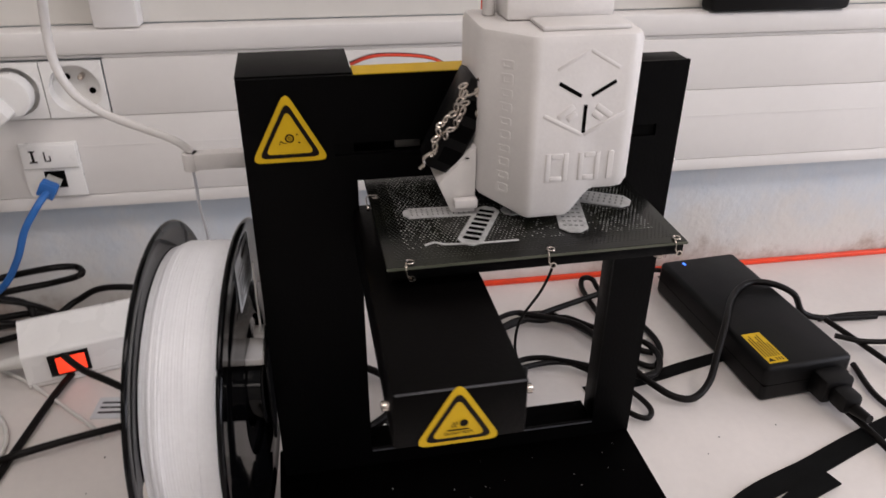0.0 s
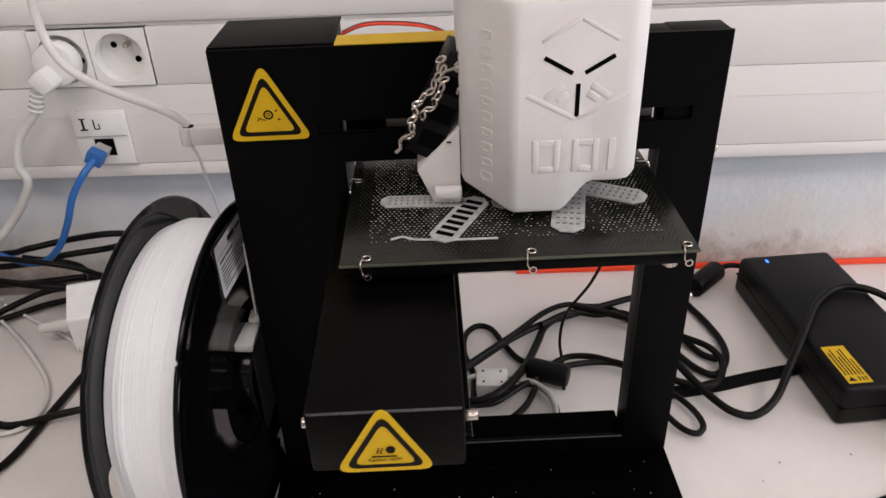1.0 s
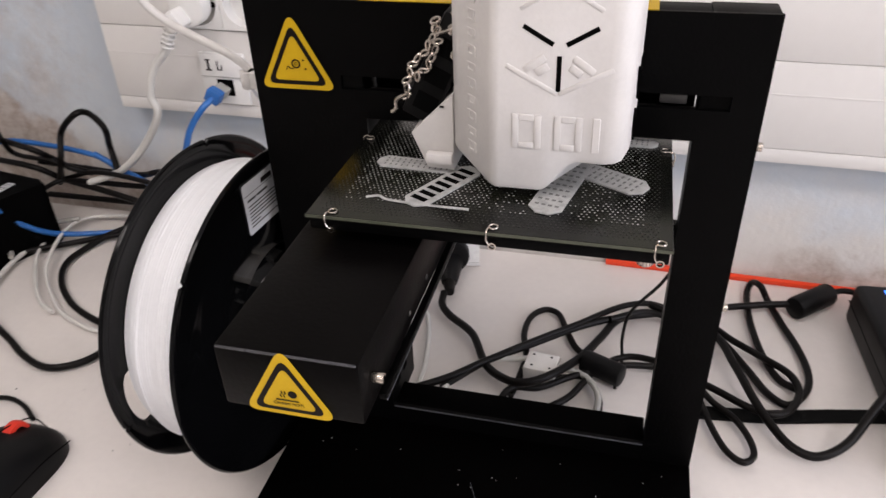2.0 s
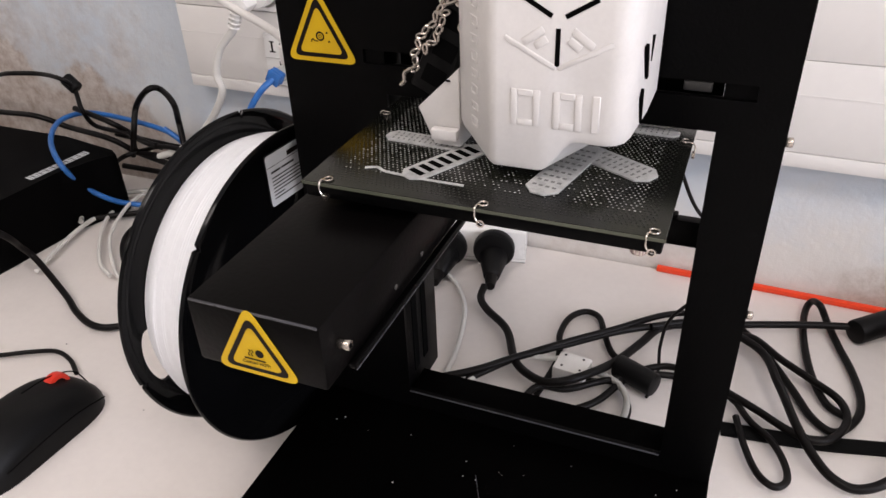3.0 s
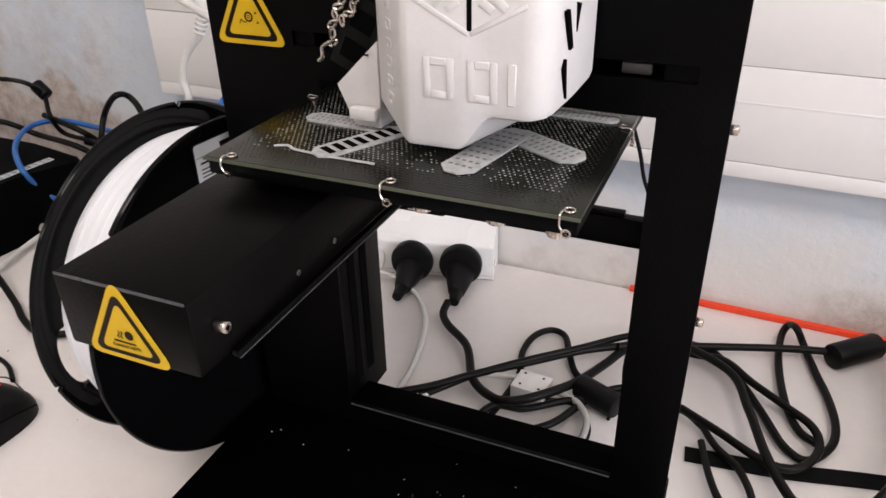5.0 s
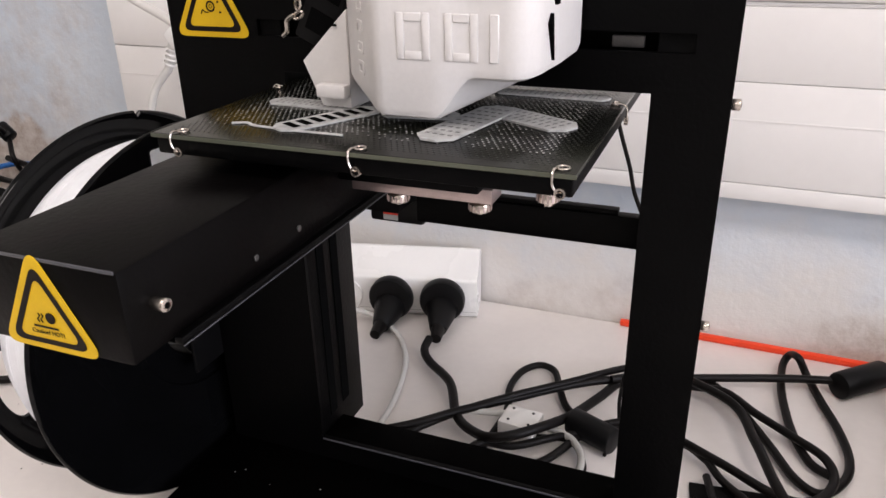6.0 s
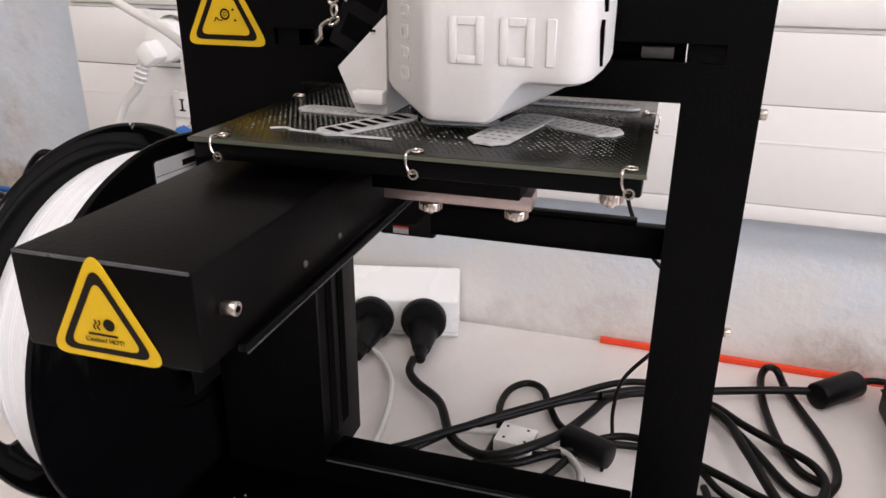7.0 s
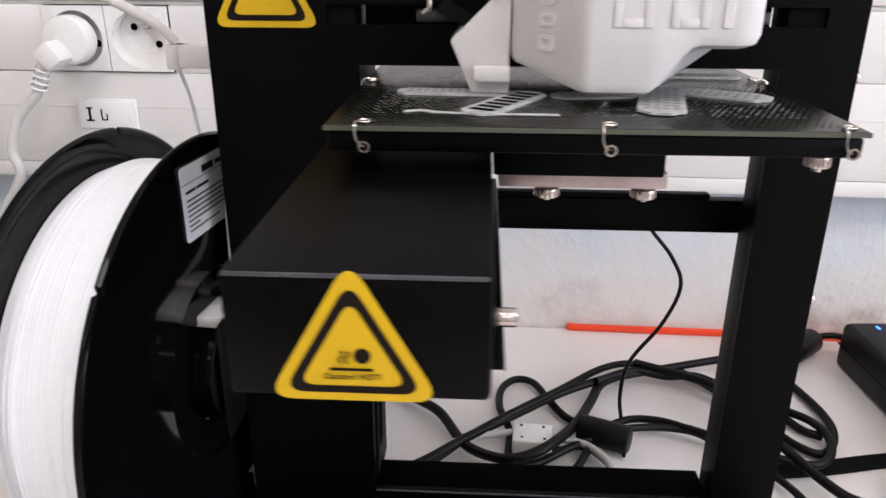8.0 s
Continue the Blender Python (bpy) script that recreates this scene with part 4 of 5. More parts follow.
# ---- on the wall ----
plug = on_wall(thing("mains_plug", "white mains plug with its cord in a wall socket", "plug", -0.1865, -0.0250, 0.2265))
part("body", cyl(0.0170, 0.016, face_y(0, 0, 0), seg=36, bev=0.003), "socket", plug)
part("nose", box(-0.0075, 0.0075, -0.0085, 0.0085, 0.0, 0.020, 0.003, m=face_y(-0.006, -0.0120, -0.0090, 35)), "socket", plug)
part("strain_relief", cyl(0.0050, 0.026, Matrix.Translation((-0.0120, -0.0230, -0.0130)) @ Matrix.Rotation(radians(205), 4, "Y"), seg=16, r2=0.0036), "whitecable", plug)
for k in range(4):
    part("relief_rib", lathe([(0.0053, 0.006 + k * 0.0045), (0.0058, 0.007 + k * 0.0045), (0.0053, 0.008 + k * 0.0045)], 16, Matrix.Translation((-0.0120, -0.0230, -0.0130)) @ Matrix.Rotation(radians(205), 4, "Y")), "socket", plug)
part("cord", tube([(-0.0225, -0.0230, -0.036), (-0.040, -0.025, -0.055), (-0.0480, -0.026, -0.0775), (-0.0460, -0.026, -0.0965), (-0.0700, -0.026, -0.130), (-0.105, -0.024, -0.160), (-0.150, -0.022, -0.180)], 0.0036, 8, 12), "whitecable", plug)
plate = on_wall(thing("network_outlet", "white network outlet with a handwritten label", "network outlet", -0.1720, -0.0226, 0.1580))
part("plate", box(-0.0225, 0.0225, -0.0030, 0, -0.0225, 0.0255, 0.0008), "socket", plate)
part("label_cover", box(-0.0210, 0.0210, -0.0046, -0.0031, 0.0040, 0.0240, 0.0006), "socket", plate)
part("label_edge", box(-0.0212, 0.0212, -0.0048, -0.0046, 0.0036, 0.0042), "greycable", plate)
for x0, x1, z0, z1 in ((-0.0135, -0.0115, 0.0100, 0.0190), (-0.0155, -0.0095, 0.0092, 0.0106), (-0.0150, -0.0100, 0.0186, 0.0198), (-0.0040, -0.0028, 0.0100, 0.0185), (-0.0028, 0.0010, 0.0100, 0.0110), (0.0000, 0.0010, 0.0100, 0.0150)):
    part("handwriting", box(x0, x1, -0.00485, -0.0047, z0, z1), "ink", plate)
part("jack_opening", box(-0.0075, 0.0085, -0.0034, -0.0030, -0.0140, 0.0010), "hole", plate)
net = on_wall(thing("network_plug", "blue network cable plugged into the outlet", "network cable", -0.1730, -0.0265, 0.1510))
part("connector", box(-0.0058, 0.0058, -0.0120, 0, -0.0050, 0.0040, 0.0008, m=Matrix.Rotation(radians(30), 4, "Y")), "greycable", net)
part("boot", box(-0.0062, 0.0062, -0.0240, -0.0110, -0.0058, 0.0052, 0.0020, m=Matrix.Rotation(radians(30), 4, "Y")), "blue", net)
for k in range(3):
    part("boot_rib", box(-0.0066, 0.0066, -0.0235 + k * 0.004, -0.0215 + k * 0.004, -0.0061, 0.0056, 0.0008, m=Matrix.Rotation(radians(30), 4, "Y")), "blue", net)
part("cord", tube([(0, -0.022, -0.001), (-0.006, -0.034, -0.008), (-0.018, -0.040, -0.026), (-0.030, -0.040, -0.052), (-0.050, -0.034, -0.080), (-0.078, -0.024, -0.098), (-0.115, -0.018, -0.090), (-0.150, -0.018, -0.072)], 0.0029, 8, 12), "blue", net)
dk = on_wall(thing("black_tray", "black flat tray lying on the trunking ledge", "tray", 0.440, -0.016, 0.2725))
part("body", box(-0.055, 0.075, -0.012, 0.012, 0.0, 0.03, 0.004), "blackplastic", dk)

# ---- on the desk ----
brick = thing("power_adapter", "black laptop-type power adapter with a yellow label", "power adapter", 0.4275, 0.1415, 0, 3.0)
part("body", box(-0.0420, 0.0420, -0.0905, 0.0905, 0.0, 0.0362, 0.0050, 3), "blackplastic", brick)
part("seam", box(-0.0422, 0.0422, -0.0907, 0.0907, 0.0175, 0.0180, 0.0), "hole", brick)
yl = part("label", box(-0.0362, -0.0183, -0.0845, -0.0431, 0.0363, 0.0365), "yellow", brick, "yellow warning label with small unreadable print")
for k in range(6):
    y1 = -0.0465 - (0.004, 0.0, 0.009, 0.002, 0.0, 0.012)[k]
    part("print_bar", box(-0.0345 + k * 0.0026, -0.0334 + k * 0.0026, -0.0760, y1, 0.03655, 0.0366), "ink", yl)
    if k > 2:
        part("print_bar", box(-0.0345 + k * 0.0026, -0.0334 + k * 0.0026, -0.0820, -0.0780, 0.03655, 0.0366), "ink", yl)
part("print_mark", prism([(-0.0350, -0.0823), (-0.0285, -0.0823), (-0.0318, -0.0775)], 0.03655, 0.0366), "ink", yl)
part("led", box(-0.0222, -0.0202, 0.0770, 0.0815, 0.0362, 0.0366), "led", brick)
pl = part("inlet_plug", box(0.0020, 0.0300, -0.1100, -0.0907, 0.0060, 0.0290, 0.0030), "blackplastic", brick)
part("plug_body", box(0.0070, 0.0250, -0.1280, -0.1090, 0.0080, 0.0250, 0.0040), "blackplastic", pl)
part("strain_relief", cyl(0.0055, 0.022, Matrix.Translation((0.017, -0.123, 0.013)) @ Matrix.Rotation(radians(80), 4, "X"), seg=16, r2=0.0036), "rubber", pl)

strip = thing("power_strip", "white power strip with a glowing red switch", "power strip", 0.0645, 0.2430, 0, 13.0)
SIDE = [(0.0, 0.0), (0.036, 0.0), (0.036, 0.0500), (0.0300, 0.0515), (0.0, 0.0345)]
part("body", prism(rounded(SIDE, 0.0040, 5), -0.2880, 0.0, face_x(0, 0, 0)), "socket", strip)
part("seam", box(-0.2878, -0.0002, -0.0002, 0.0362, 0.0052, 0.0056), "greycable", strip)
part("switch_bezel", box(-0.2690, -0.2370, -0.0014, 0.0002, 0.0090, 0.0305, 0.0005), "blackplastic", strip)
part("switch", box(-0.2630, -0.2400, -0.0036, -0.0015, 0.0120, 0.0280, 0.0009), "red", strip, "glowing red rocker switch")
part("cord", cyl(0.0065, 0.028, Matrix.Translation((-0.2885, 0.018, 0.020)) @ Matrix.Rotation(radians(-90), 4, "Y"), seg=20, r2=0.004), "whitecable", strip)
for k in (-0.0290, -0.0720, -0.1150, -0.1580):
    part("socket_well", lathe([(0.0145, 0.0), (0.0155, 0.0010), (0.0165, 0.0)], 40, face_y(k, -0.0002, 0.0172)), "socket", strip)


def black_plug(x, y, rz):
    p = thing("black_plug", "round black mains plug in the power strip", "plug", x, y, 0.0198, rz, group="plugs in the power strip")
    part("body", cyl(0.0190, 0.012, face_y(0, 0, 0), seg=36, bev=0.003), "blackplastic", p)
    part("neck", cyl(0.0135, 0.026, Matrix.Translation((0, -0.010, -0.0065)) @ Matrix.Rotation(radians(102), 4, "X"), seg=24, r2=0.0068, bev=0.001), "blackplastic", p)
    part("strain_relief", cyl(0.0062, 0.017, Matrix.Translation((0, -0.032, -0.0110)) @ Matrix.Rotation(radians(94), 4, "X"), seg=16, r2=0.0042), "rubber", p)
    return p


black_plug(0.0370, 0.2357, 14)
black_plug(-0.0050, 0.2262, 6)

mouse = thing("computer_mouse", "matt black computer mouse with a red wheel", "computer mouse", -0.2020, -0.0865, 0, -4)
bm = bmesh.new()
bmesh.ops.create_uvsphere(bm, u_segments=40, v_segments=24, radius=1.0)
for v in bm.verts:
    x, y, z = v.co
    sx = 0.0315 * (1 - 0.10 * math.cos(math.pi * y * 0.9))
    hx = math.copysign(abs(x) ** 0.75, x) * sx
    hy = math.copysign(abs(y) ** 0.80, y) * 0.0560
    hz = max(0.0, (max(z, 0.0) ** 0.75) * (0.0350 - 0.009 * (y + 0.15) ** 2)) if z > 0 else 0.0
    v.co = (hx, hy, hz)
part("shell", bm, "blackplastic", mouse)
part("wheel", lathe([(0.0060, -0.0040), (0.0090, -0.0035), (0.0095, 0.0), (0.0090, 0.0035), (0.0060, 0.0040)], 28, Matrix.Translation((-0.002, 0.033, 0.0232)) @ Matrix.Rotation(radians(90), 4, "Y"), closed=True), "redplastic", mouse, "red rubber scroll wheel")
part("seam", tube([(-0.002, 0.0560, 0.006), (-0.002, 0.0480, 0.0235), (-0.002, 0.0300, 0.0330), (-0.002, 0.008, 0.0358)], 0.0005, 6, 6), "hole", mouse)
part("side_seam", tube([(0.0285, 0.046, 0.012), (0.0318, 0.020, 0.0190), (0.0322, -0.010, 0.0190), (0.0290, -0.035, 0.014)], 0.0005, 6, 6), "hole", mouse)

pc = thing("black_computer_case", "flat black computer case with a white barcode sticker", "computer")
part("case", prism(rounded([(-0.80, 0.225), (-0.455, 0.225), (-0.365, 0.210), (-0.381, 0.183), (-0.393, 0.153), (-0.402, 0.064), (-0.445, -0.030), (-0.80, -0.060)], 0.012), 0.0, 0.068, bev=0.003), "case", pc)
bc = part("barcode_sticker", box(-0.0050, 0.0050, -0.034, 0.034, 0, 0.0002, m=pose(-0.405, 0.165, 0.0682, 0, 0, -8)), "paper", pc, "narrow white barcode sticker")
for k in range(26):
    y = -0.032 + k * 0.0025
    part("bar", box(-0.0045, 0.0045, y, y + (0.0008, 0.0014, 0.0005)[k % 3], 0.0003, 0.00035, m=pose(-0.405, 0.165, 0.0682, 0, 0, -8)), "ink", bc)

rod = thing("orange_rod", "bright orange plastic rod lying against the wall", "rod", 0.1805, 0.2735, 0, -1.7)
part("rod", box(0, 0.55, -0.0030, 0.0025, 0.0, 0.0050, 0.0012), "orange", rod)
fer = thing("cable_ferrite", "black ferrite bead on the adapter cable", "ferrite bead", 0.3386, 0.2196, 0.0100, 42)
part("core", cyl(0.0098, 0.042, Matrix.Rotation(radians(90), 4, "Y"), seg=28, bev=0.002), "blackplastic", fer)
part("cord", tube([(0.0410, 0, 0), (0.0541, -0.0057, 0.002), (0.0577, -0.0196, 0.004), (0.0431, -0.0388, 0.006)], 0.0026, 6, 10), "rubber", fer)
fer2 = thing("cable_ferrite", "black ferrite bead behind the printer", "ferrite bead", 0.1729, 0.1204, 0.0092, -24)
part("core", cyl(0.0090, 0.033, Matrix.Rotation(radians(90), 4, "Y"), seg=28, bev=0.002), "blackplastic", fer2)
con = thing("cable_clamp", "pale clip-on ferrite clamp with dark holes", "ferrite clamp", 0.1420, 0.1066, 0.0012, -6)
part("body", box(-0.0125, 0.0125, -0.0105, 0.0105, 0, 0.0125, 0.0015), "ferrite", con)
for u, v in ((-0.0075, 0.0065), (0.0065, 0.0065), (-0.0065, -0.0060), (0.0075, -0.0060)):
    part("hole", cyl(0.0010, 0.0003, pose(u, v, 0.0124), seg=10), "hole", con)


def strap(label, pts, w):
    s = thing("cable_strap", label, "strap")
    bm = bmesh.new()
    line = spline(pts, 8)
    prev = None
    for i, p in enumerate(line):
        t = (line[min(i + 1, len(line) - 1)] - line[max(i - 1, 0)]).normalized()
        n = Vector((-t.y, t.x, 0)).normalized() * (w / 2)
        q = [bm.verts.new(p + n), bm.verts.new(p - n), bm.verts.new(p - n + Vector((0, 0, 0.0014))), bm.verts.new(p + n + Vector((0, 0, 0.0014)))]
        if prev:
            for k in range(4):
                bm.faces.new((prev[k], prev[(k + 1) % 4], q[(k + 1) % 4], q[k]))
        else:
            bm.faces.new(q[::-1])
        prev = q
    bm.faces.new(prev)
    part("band", bm, "strap", s)
    return s


strap("flat black strap lying across the desk", [(0.2509, 0.0887, 0.0003), (0.3062, 0.0950, 0.0006), (0.3525, 0.1056, 0.0003), (0.3895, 0.1130, 0.0003)], 0.0125)
strap("flat black strap lying in front of the adapter", [(0.2732, -0.0750, 0.0003), (0.3289, -0.0444, 0.0003), (0.3896, -0.0254, 0.0004), (0.4453, -0.0064, 0.0003), (0.5269, 0.0169, 0.0003)], 0.0170)
strap("loose end of the flat black strap", [(0.3340, -0.0660, 0.0020), (0.3643, -0.0500, 0.0020), (0.3967, -0.0391, 0.0020)], 0.0150)
# cord over the adapter
oc = thing("adapter_cable", "black cable laid over the power adapter", "cable")
OVER = [(0.2215, 0.1964, 0.014), (0.2693, 0.1710, 0.013), (0.2848, 0.1341, 0.013), (0.2961, 0.0992, 0.012), (0.3067, 0.0760, 0.010), (0.3184, 0.0612, 0.008), (0.3336, 0.0570, 0.008), (0.3522, 0.0676, 0.014),
        (0.3692, 0.0887, 0.028), (0.3885, 0.1140, 0.0396), (0.4154, 0.1499, 0.0400), (0.4419, 0.1689, 0.0400), (0.4643, 0.1647, 0.0400), (0.4844, 0.1542, 0.032), (0.4965, 0.1499, 0.012), (0.5209, 0.1457, 0.005), (0.5740, 0.1415, 0.004)]
part("cord", tube(OVER, 0.0031, 8, 12), "rubber", oc)


def cable(name, label, material, r, pts):
    c = thing(name, label, "cable")
    part("cord", tube(pts, r, 8, 10), material, c)
    return c


bead = thing("cable_ferrite", "small black ferrite bead on the cord along the wall", "ferrite bead", -0.4599, 0.2555, 0.117)
part("core", cyl(0.0075, 0.018, Matrix.Translation((-0.006, 0, 0.006)) @ Matrix.Rotation(radians(130), 4, "Y"), seg=20, bev=0.002), "blackplastic", bead)

tag = thing("paper_tag", "small white printed tag lying beside the spool", "tag", -0.1384, 0.1415, 0.0003, -8)
part("sheet", box(-0.0190, 0.0190, -0.0130, 0.0130, 0, 0.0005), "paper", tag)
for k in range(3):
    part("print_bar", box(-0.0150, 0.0120 - 0.004 * k, 0.0050 - 0.006 * k, 0.0072 - 0.006 * k, 0.0006, 0.00065), "ink", tag)
cable("power_cable", "thick black mains cable from the plug", "rubber", 0.0033, [(0.0443, 0.1858, 0.0085), (0.0463, 0.1710, 0.0070), (0.0565, 0.1573, 0.0066), (0.0809, 0.1362, 0.0070), (0.0991, 0.1014, 0.0070), (0.1193, 0.0845, 0.0100), (0.1356, 0.0813, 0.0140), (0.1531, 0.0940, 0.0150), (0.1709, 0.1225, 0.0100), (0.1847, 0.1542, 0.0070), (0.1954, 0.1774, 0.0070), (0.2142, 0.1922, 0.0070)])
cable("white_cable", "pale grey cord bending down beside the plugs", "whitecable", 0.0021, [(-0.0464, 0.1996, 0.0120), (-0.0206, 0.2048, 0.0100), (0.0103, 0.1943, 0.0040), (0.0329, 0.1647, 0.0040), (0.0440, 0.1341, 0.0040), (0.0510, 0.0971, 0.0040), (0.0520, 0.0781, 0.0040), (0.0519, 0.0602, 0.0040)])
cable("white_cable", "pale cord of the ferrite clamp", "whitecable", 0.0024, [(0.1329, 0.1161, 0.0070), (0.1206, 0.1130, 0.0070), (0.1032, 0.1087, 0.0070), (0.0868, 0.0971, 0.0070), (0.0764, 0.0781, 0.0070), (0.0712, 0.0581, 0.0070)])
cable("white_cable", "pale cord of the ferrite clamp", "greycable", 0.0024, [(0.1482, 0.1140, 0.0070), (0.1543, 0.1109, 0.0070), (0.1737, 0.1056, 0.0070), (0.1847, 0.0918, 0.0070), (0.1874, 0.0750, 0.0070), (0.1840, 0.0549, 0.0070)])
cable("signal_cable", "thin black cord below the clamp", "rubber", 0.0018, [(0.1368, 0.0950, 0.0040), (0.1511, 0.1014, 0.0040), (0.1716, 0.1056, 0.0040), (0.1807, 0.1003, 0.0040), (0.1886, 0.0845, 0.0040), (0.1893, 0.0665, 0.0040)])
cable("power_cable", "black cable lying across the desk", "rubber", 0.003, [(0.0437, 0.0559, 0.0100), (0.0744, 0.0781, 0.0100), (0.1001, 0.1035, 0.0100), (0.1321, 0.1309, 0.0100), (0.1643, 0.1584, 0.0100), (0.1954, 0.1774, 0.0100), (0.2442, 0.1964, 0.0100), (0.3045, 0.2175, 0.0100), (0.3399, 0.2270, 0.0100)])
cable("signal_cable", "black cable in an upright loop", "rubber", 0.0026, [(0.1233, 0.0750, 0.0040), (0.1266, 0.0971, 0.0040), (0.1279, 0.1225, 0.0040), (0.1221, 0.1489, 0.0040), (0.1244, 0.1721, 0.0040), (0.1348, 0.1848, 0.0040), (0.1471, 0.1806, 0.0040), (0.1561, 0.1594, 0.0040), (0.1650, 0.1404, 0.0040), (0.1761, 0.1299, 0.0040)])
cable("power_cable", "black cable coiled beside the printer", "rubber", 0.0028, [(0.2372, 0.2070, 0.0040), (0.2567, 0.2027, 0.0040), (0.2756, 0.1784, 0.0040), (0.2943, 0.1446, 0.0040), (0.3088, 0.1161, 0.0040), (0.3229, 0.1077, 0.0040), (0.3367, 0.1256, 0.0040), (0.3405, 0.1478, 0.0040), (0.3363, 0.1763, 0.0040), (0.3279, 0.2059, 0.0040), (0.3205, 0.2365, 0.0040), (0.3134, 0.2407, 0.0150), (0.3086, 0.2534, 0.0090), (0.3042, 0.2429, 0.0040), (0.3032, 0.2070, 0.0040), (0.3082, 0.1647, 0.0040), (0.3176, 0.1351, 0.0040), (0.3296, 0.1256, 0.0040)])
cable("power_cable", "black cable coiled beside the printer", "rubber", 0.0028, [(0.1901, 0.1710, 0.0130), (0.2182, 0.1879, 0.0120), (0.2429, 0.1869, 0.0090), (0.2656, 0.1879, 0.0090), (0.2857, 0.1689, 0.0090), (0.3068, 0.1520, 0.0090), (0.3248, 0.1362, 0.0090), (0.3293, 0.1172, 0.0090), (0.3216, 0.0982, 0.0090), (0.3091, 0.0897, 0.0090), (0.2919, 0.0940, 0.0090), (0.2698, 0.1077, 0.0090), (0.2435, 0.1225, 0.0090)])
cable("signal_cable", "black cable in a narrow loop", "rubber", 0.0024, [(0.2586, 0.1130, 0.0060), (0.2685, 0.0971, 0.0060), (0.2824, 0.0834, 0.0060), (0.2911, 0.0654, 0.0060), (0.2927, 0.0507, 0.0060), (0.2854, 0.0433, 0.0060), (0.2754, 0.0507, 0.0060), (0.2668, 0.0707, 0.0060), (0.2593, 0.0982, 0.0060)])
cable("mains_cable", "black mains cord of the adapter", "rubber", 0.003, [(0.4520, 0.0200, 0.0060), (0.4544, -0.0032, 0.0060), (0.4554, -0.0264, 0.0060), (0.4574, -0.0520, 0.0060)])
cable("signal_cable", "black cable beyond the adapter", "rubber", 0.0028, [(0.5127, 0.1457, 0.0050), (0.5507, 0.1468, 0.0050), (0.5894, 0.1425, 0.0050), (0.6372, 0.1351, 0.0050)])
cable("signal_cable", "black cable beyond the adapter", "rubber", 0.0028, [(0.5144, 0.1383, 0.0090), (0.5218, 0.1014, 0.0090), (0.5282, 0.0654, 0.0090), (0.5353, 0.0243, 0.0090)])
cable("signal_cable", "black cable beyond the adapter", "rubber", 0.0026, [(0.5003, 0.0771, 0.0040), (0.4914, 0.0390, 0.0040), (0.4954, 0.0158, 0.0040), (0.5131, -0.0053, 0.0040)])
cable("signal_cable", "black cable beyond the adapter", "rubber", 0.0026, [(0.5018, 0.1087, 0.0130), (0.5216, 0.0961, 0.0130), (0.5529, 0.0897, 0.0130), (0.5842, 0.0845, 0.0130)])
cable("ethernet_cable", "blue network cable looping over the tangle", "blue", 0.0028, [(-0.3106, 0.2492, 0.0640), (-0.3344, 0.2502, 0.0790), (-0.4032, 0.2629, 0.0800), (-0.4592, 0.2640, 0.0800), (-0.4704, 0.2355, 0.0800), (-0.4366, 0.1901, 0.0800), (-0.3949, 0.1601, 0.0720), (-0.3896, 0.1721, 0.0450), (-0.3756, 0.1848, 0.0254), (-0.3608, 0.2048, 0.0100), (-0.3099, 0.2260, 0.0060)])
cable("signal_cable", "black cable standing in an arch by the wall", "rubber", 0.0032, [(-0.3956, 0.2534, 0.0410), (-0.3713, 0.2407, 0.0790), (-0.3718, 0.2534, 0.1020), (-0.3382, 0.2407, 0.1280), (-0.3335, 0.2534, 0.1250), (-0.3083, 0.2407, 0.1170), (-0.3190, 0.2534, 0.0900), (-0.3072, 0.2407, 0.0720)])
cable("adapter_cable", "black adapter cord along the wall", "rubber", 0.0026, [(-0.7089, 0.2619, 0.1160), (-0.5872, 0.2534, 0.1160), (-0.5296, 0.2407, 0.1270), (-0.5012, 0.2534, 0.1250), (-0.4551, 0.2407, 0.1280), (-0.4546, 0.2534, 0.1120), (-0.4376, 0.2407, 0.0950), (-0.4391, 0.2534, 0.0710), (-0.3807, 0.2407, 0.0730), (-0.3894, 0.2534, 0.0480)])
cable("mouse_cable", "thin black mouse cord", "rubber", 0.0019, [(-0.399, -0.088, 0.0040), (-0.295, -0.028, 0.0040), (-0.276, -0.017, 0.0040), (-0.256, -0.009, 0.0040), (-0.237, -0.013, 0.0040), (-0.219, -0.024, 0.0040)])
cable("power_cable", "black cable in the tangle by the wall", "rubber", 0.003, [(-0.4208, 0.2619, 0.0600), (-0.3024, 0.2534, 0.0600), (-0.2627, 0.2407, 0.0720), (-0.2382, 0.2534, 0.0710), (-0.1955, 0.2407, 0.0830), (-0.1792, 0.2534, 0.0750), (-0.1727, 0.2407, 0.0740), (-0.2009, 0.2534, 0.0610), (-0.2358, 0.2407, 0.0630), (-0.2869, 0.2534, 0.0470), (-0.3415, 0.2471, 0.0500), (-0.3935, 0.2534, 0.0450)])
cable("power_cable", "black cable in the tangle by the wall", "rubber", 0.0032, [(-0.4239, 0.2619, 0.0200), (-0.3089, 0.2629, 0.0200), (-0.2545, 0.2407, 0.0360), (-0.2195, 0.2534, 0.0300), (-0.1884, 0.2471, 0.0200), (-0.1530, 0.2323, 0.0200), (-0.0577, 0.1922, 0.0200)])
cable("power_cable", "black cable in the tangle by the wall", "rubber", 0.003, [(-0.2850, 0.2619, 0.0500), (-0.2309, 0.2534, 0.0430), (-0.2192, 0.2365, 0.0280), (-0.1916, 0.1943, 0.0280), (-0.1653, 0.1626, 0.0280), (-0.1384, 0.1404, 0.0280), (-0.0581, 0.0739, 0.0280)])
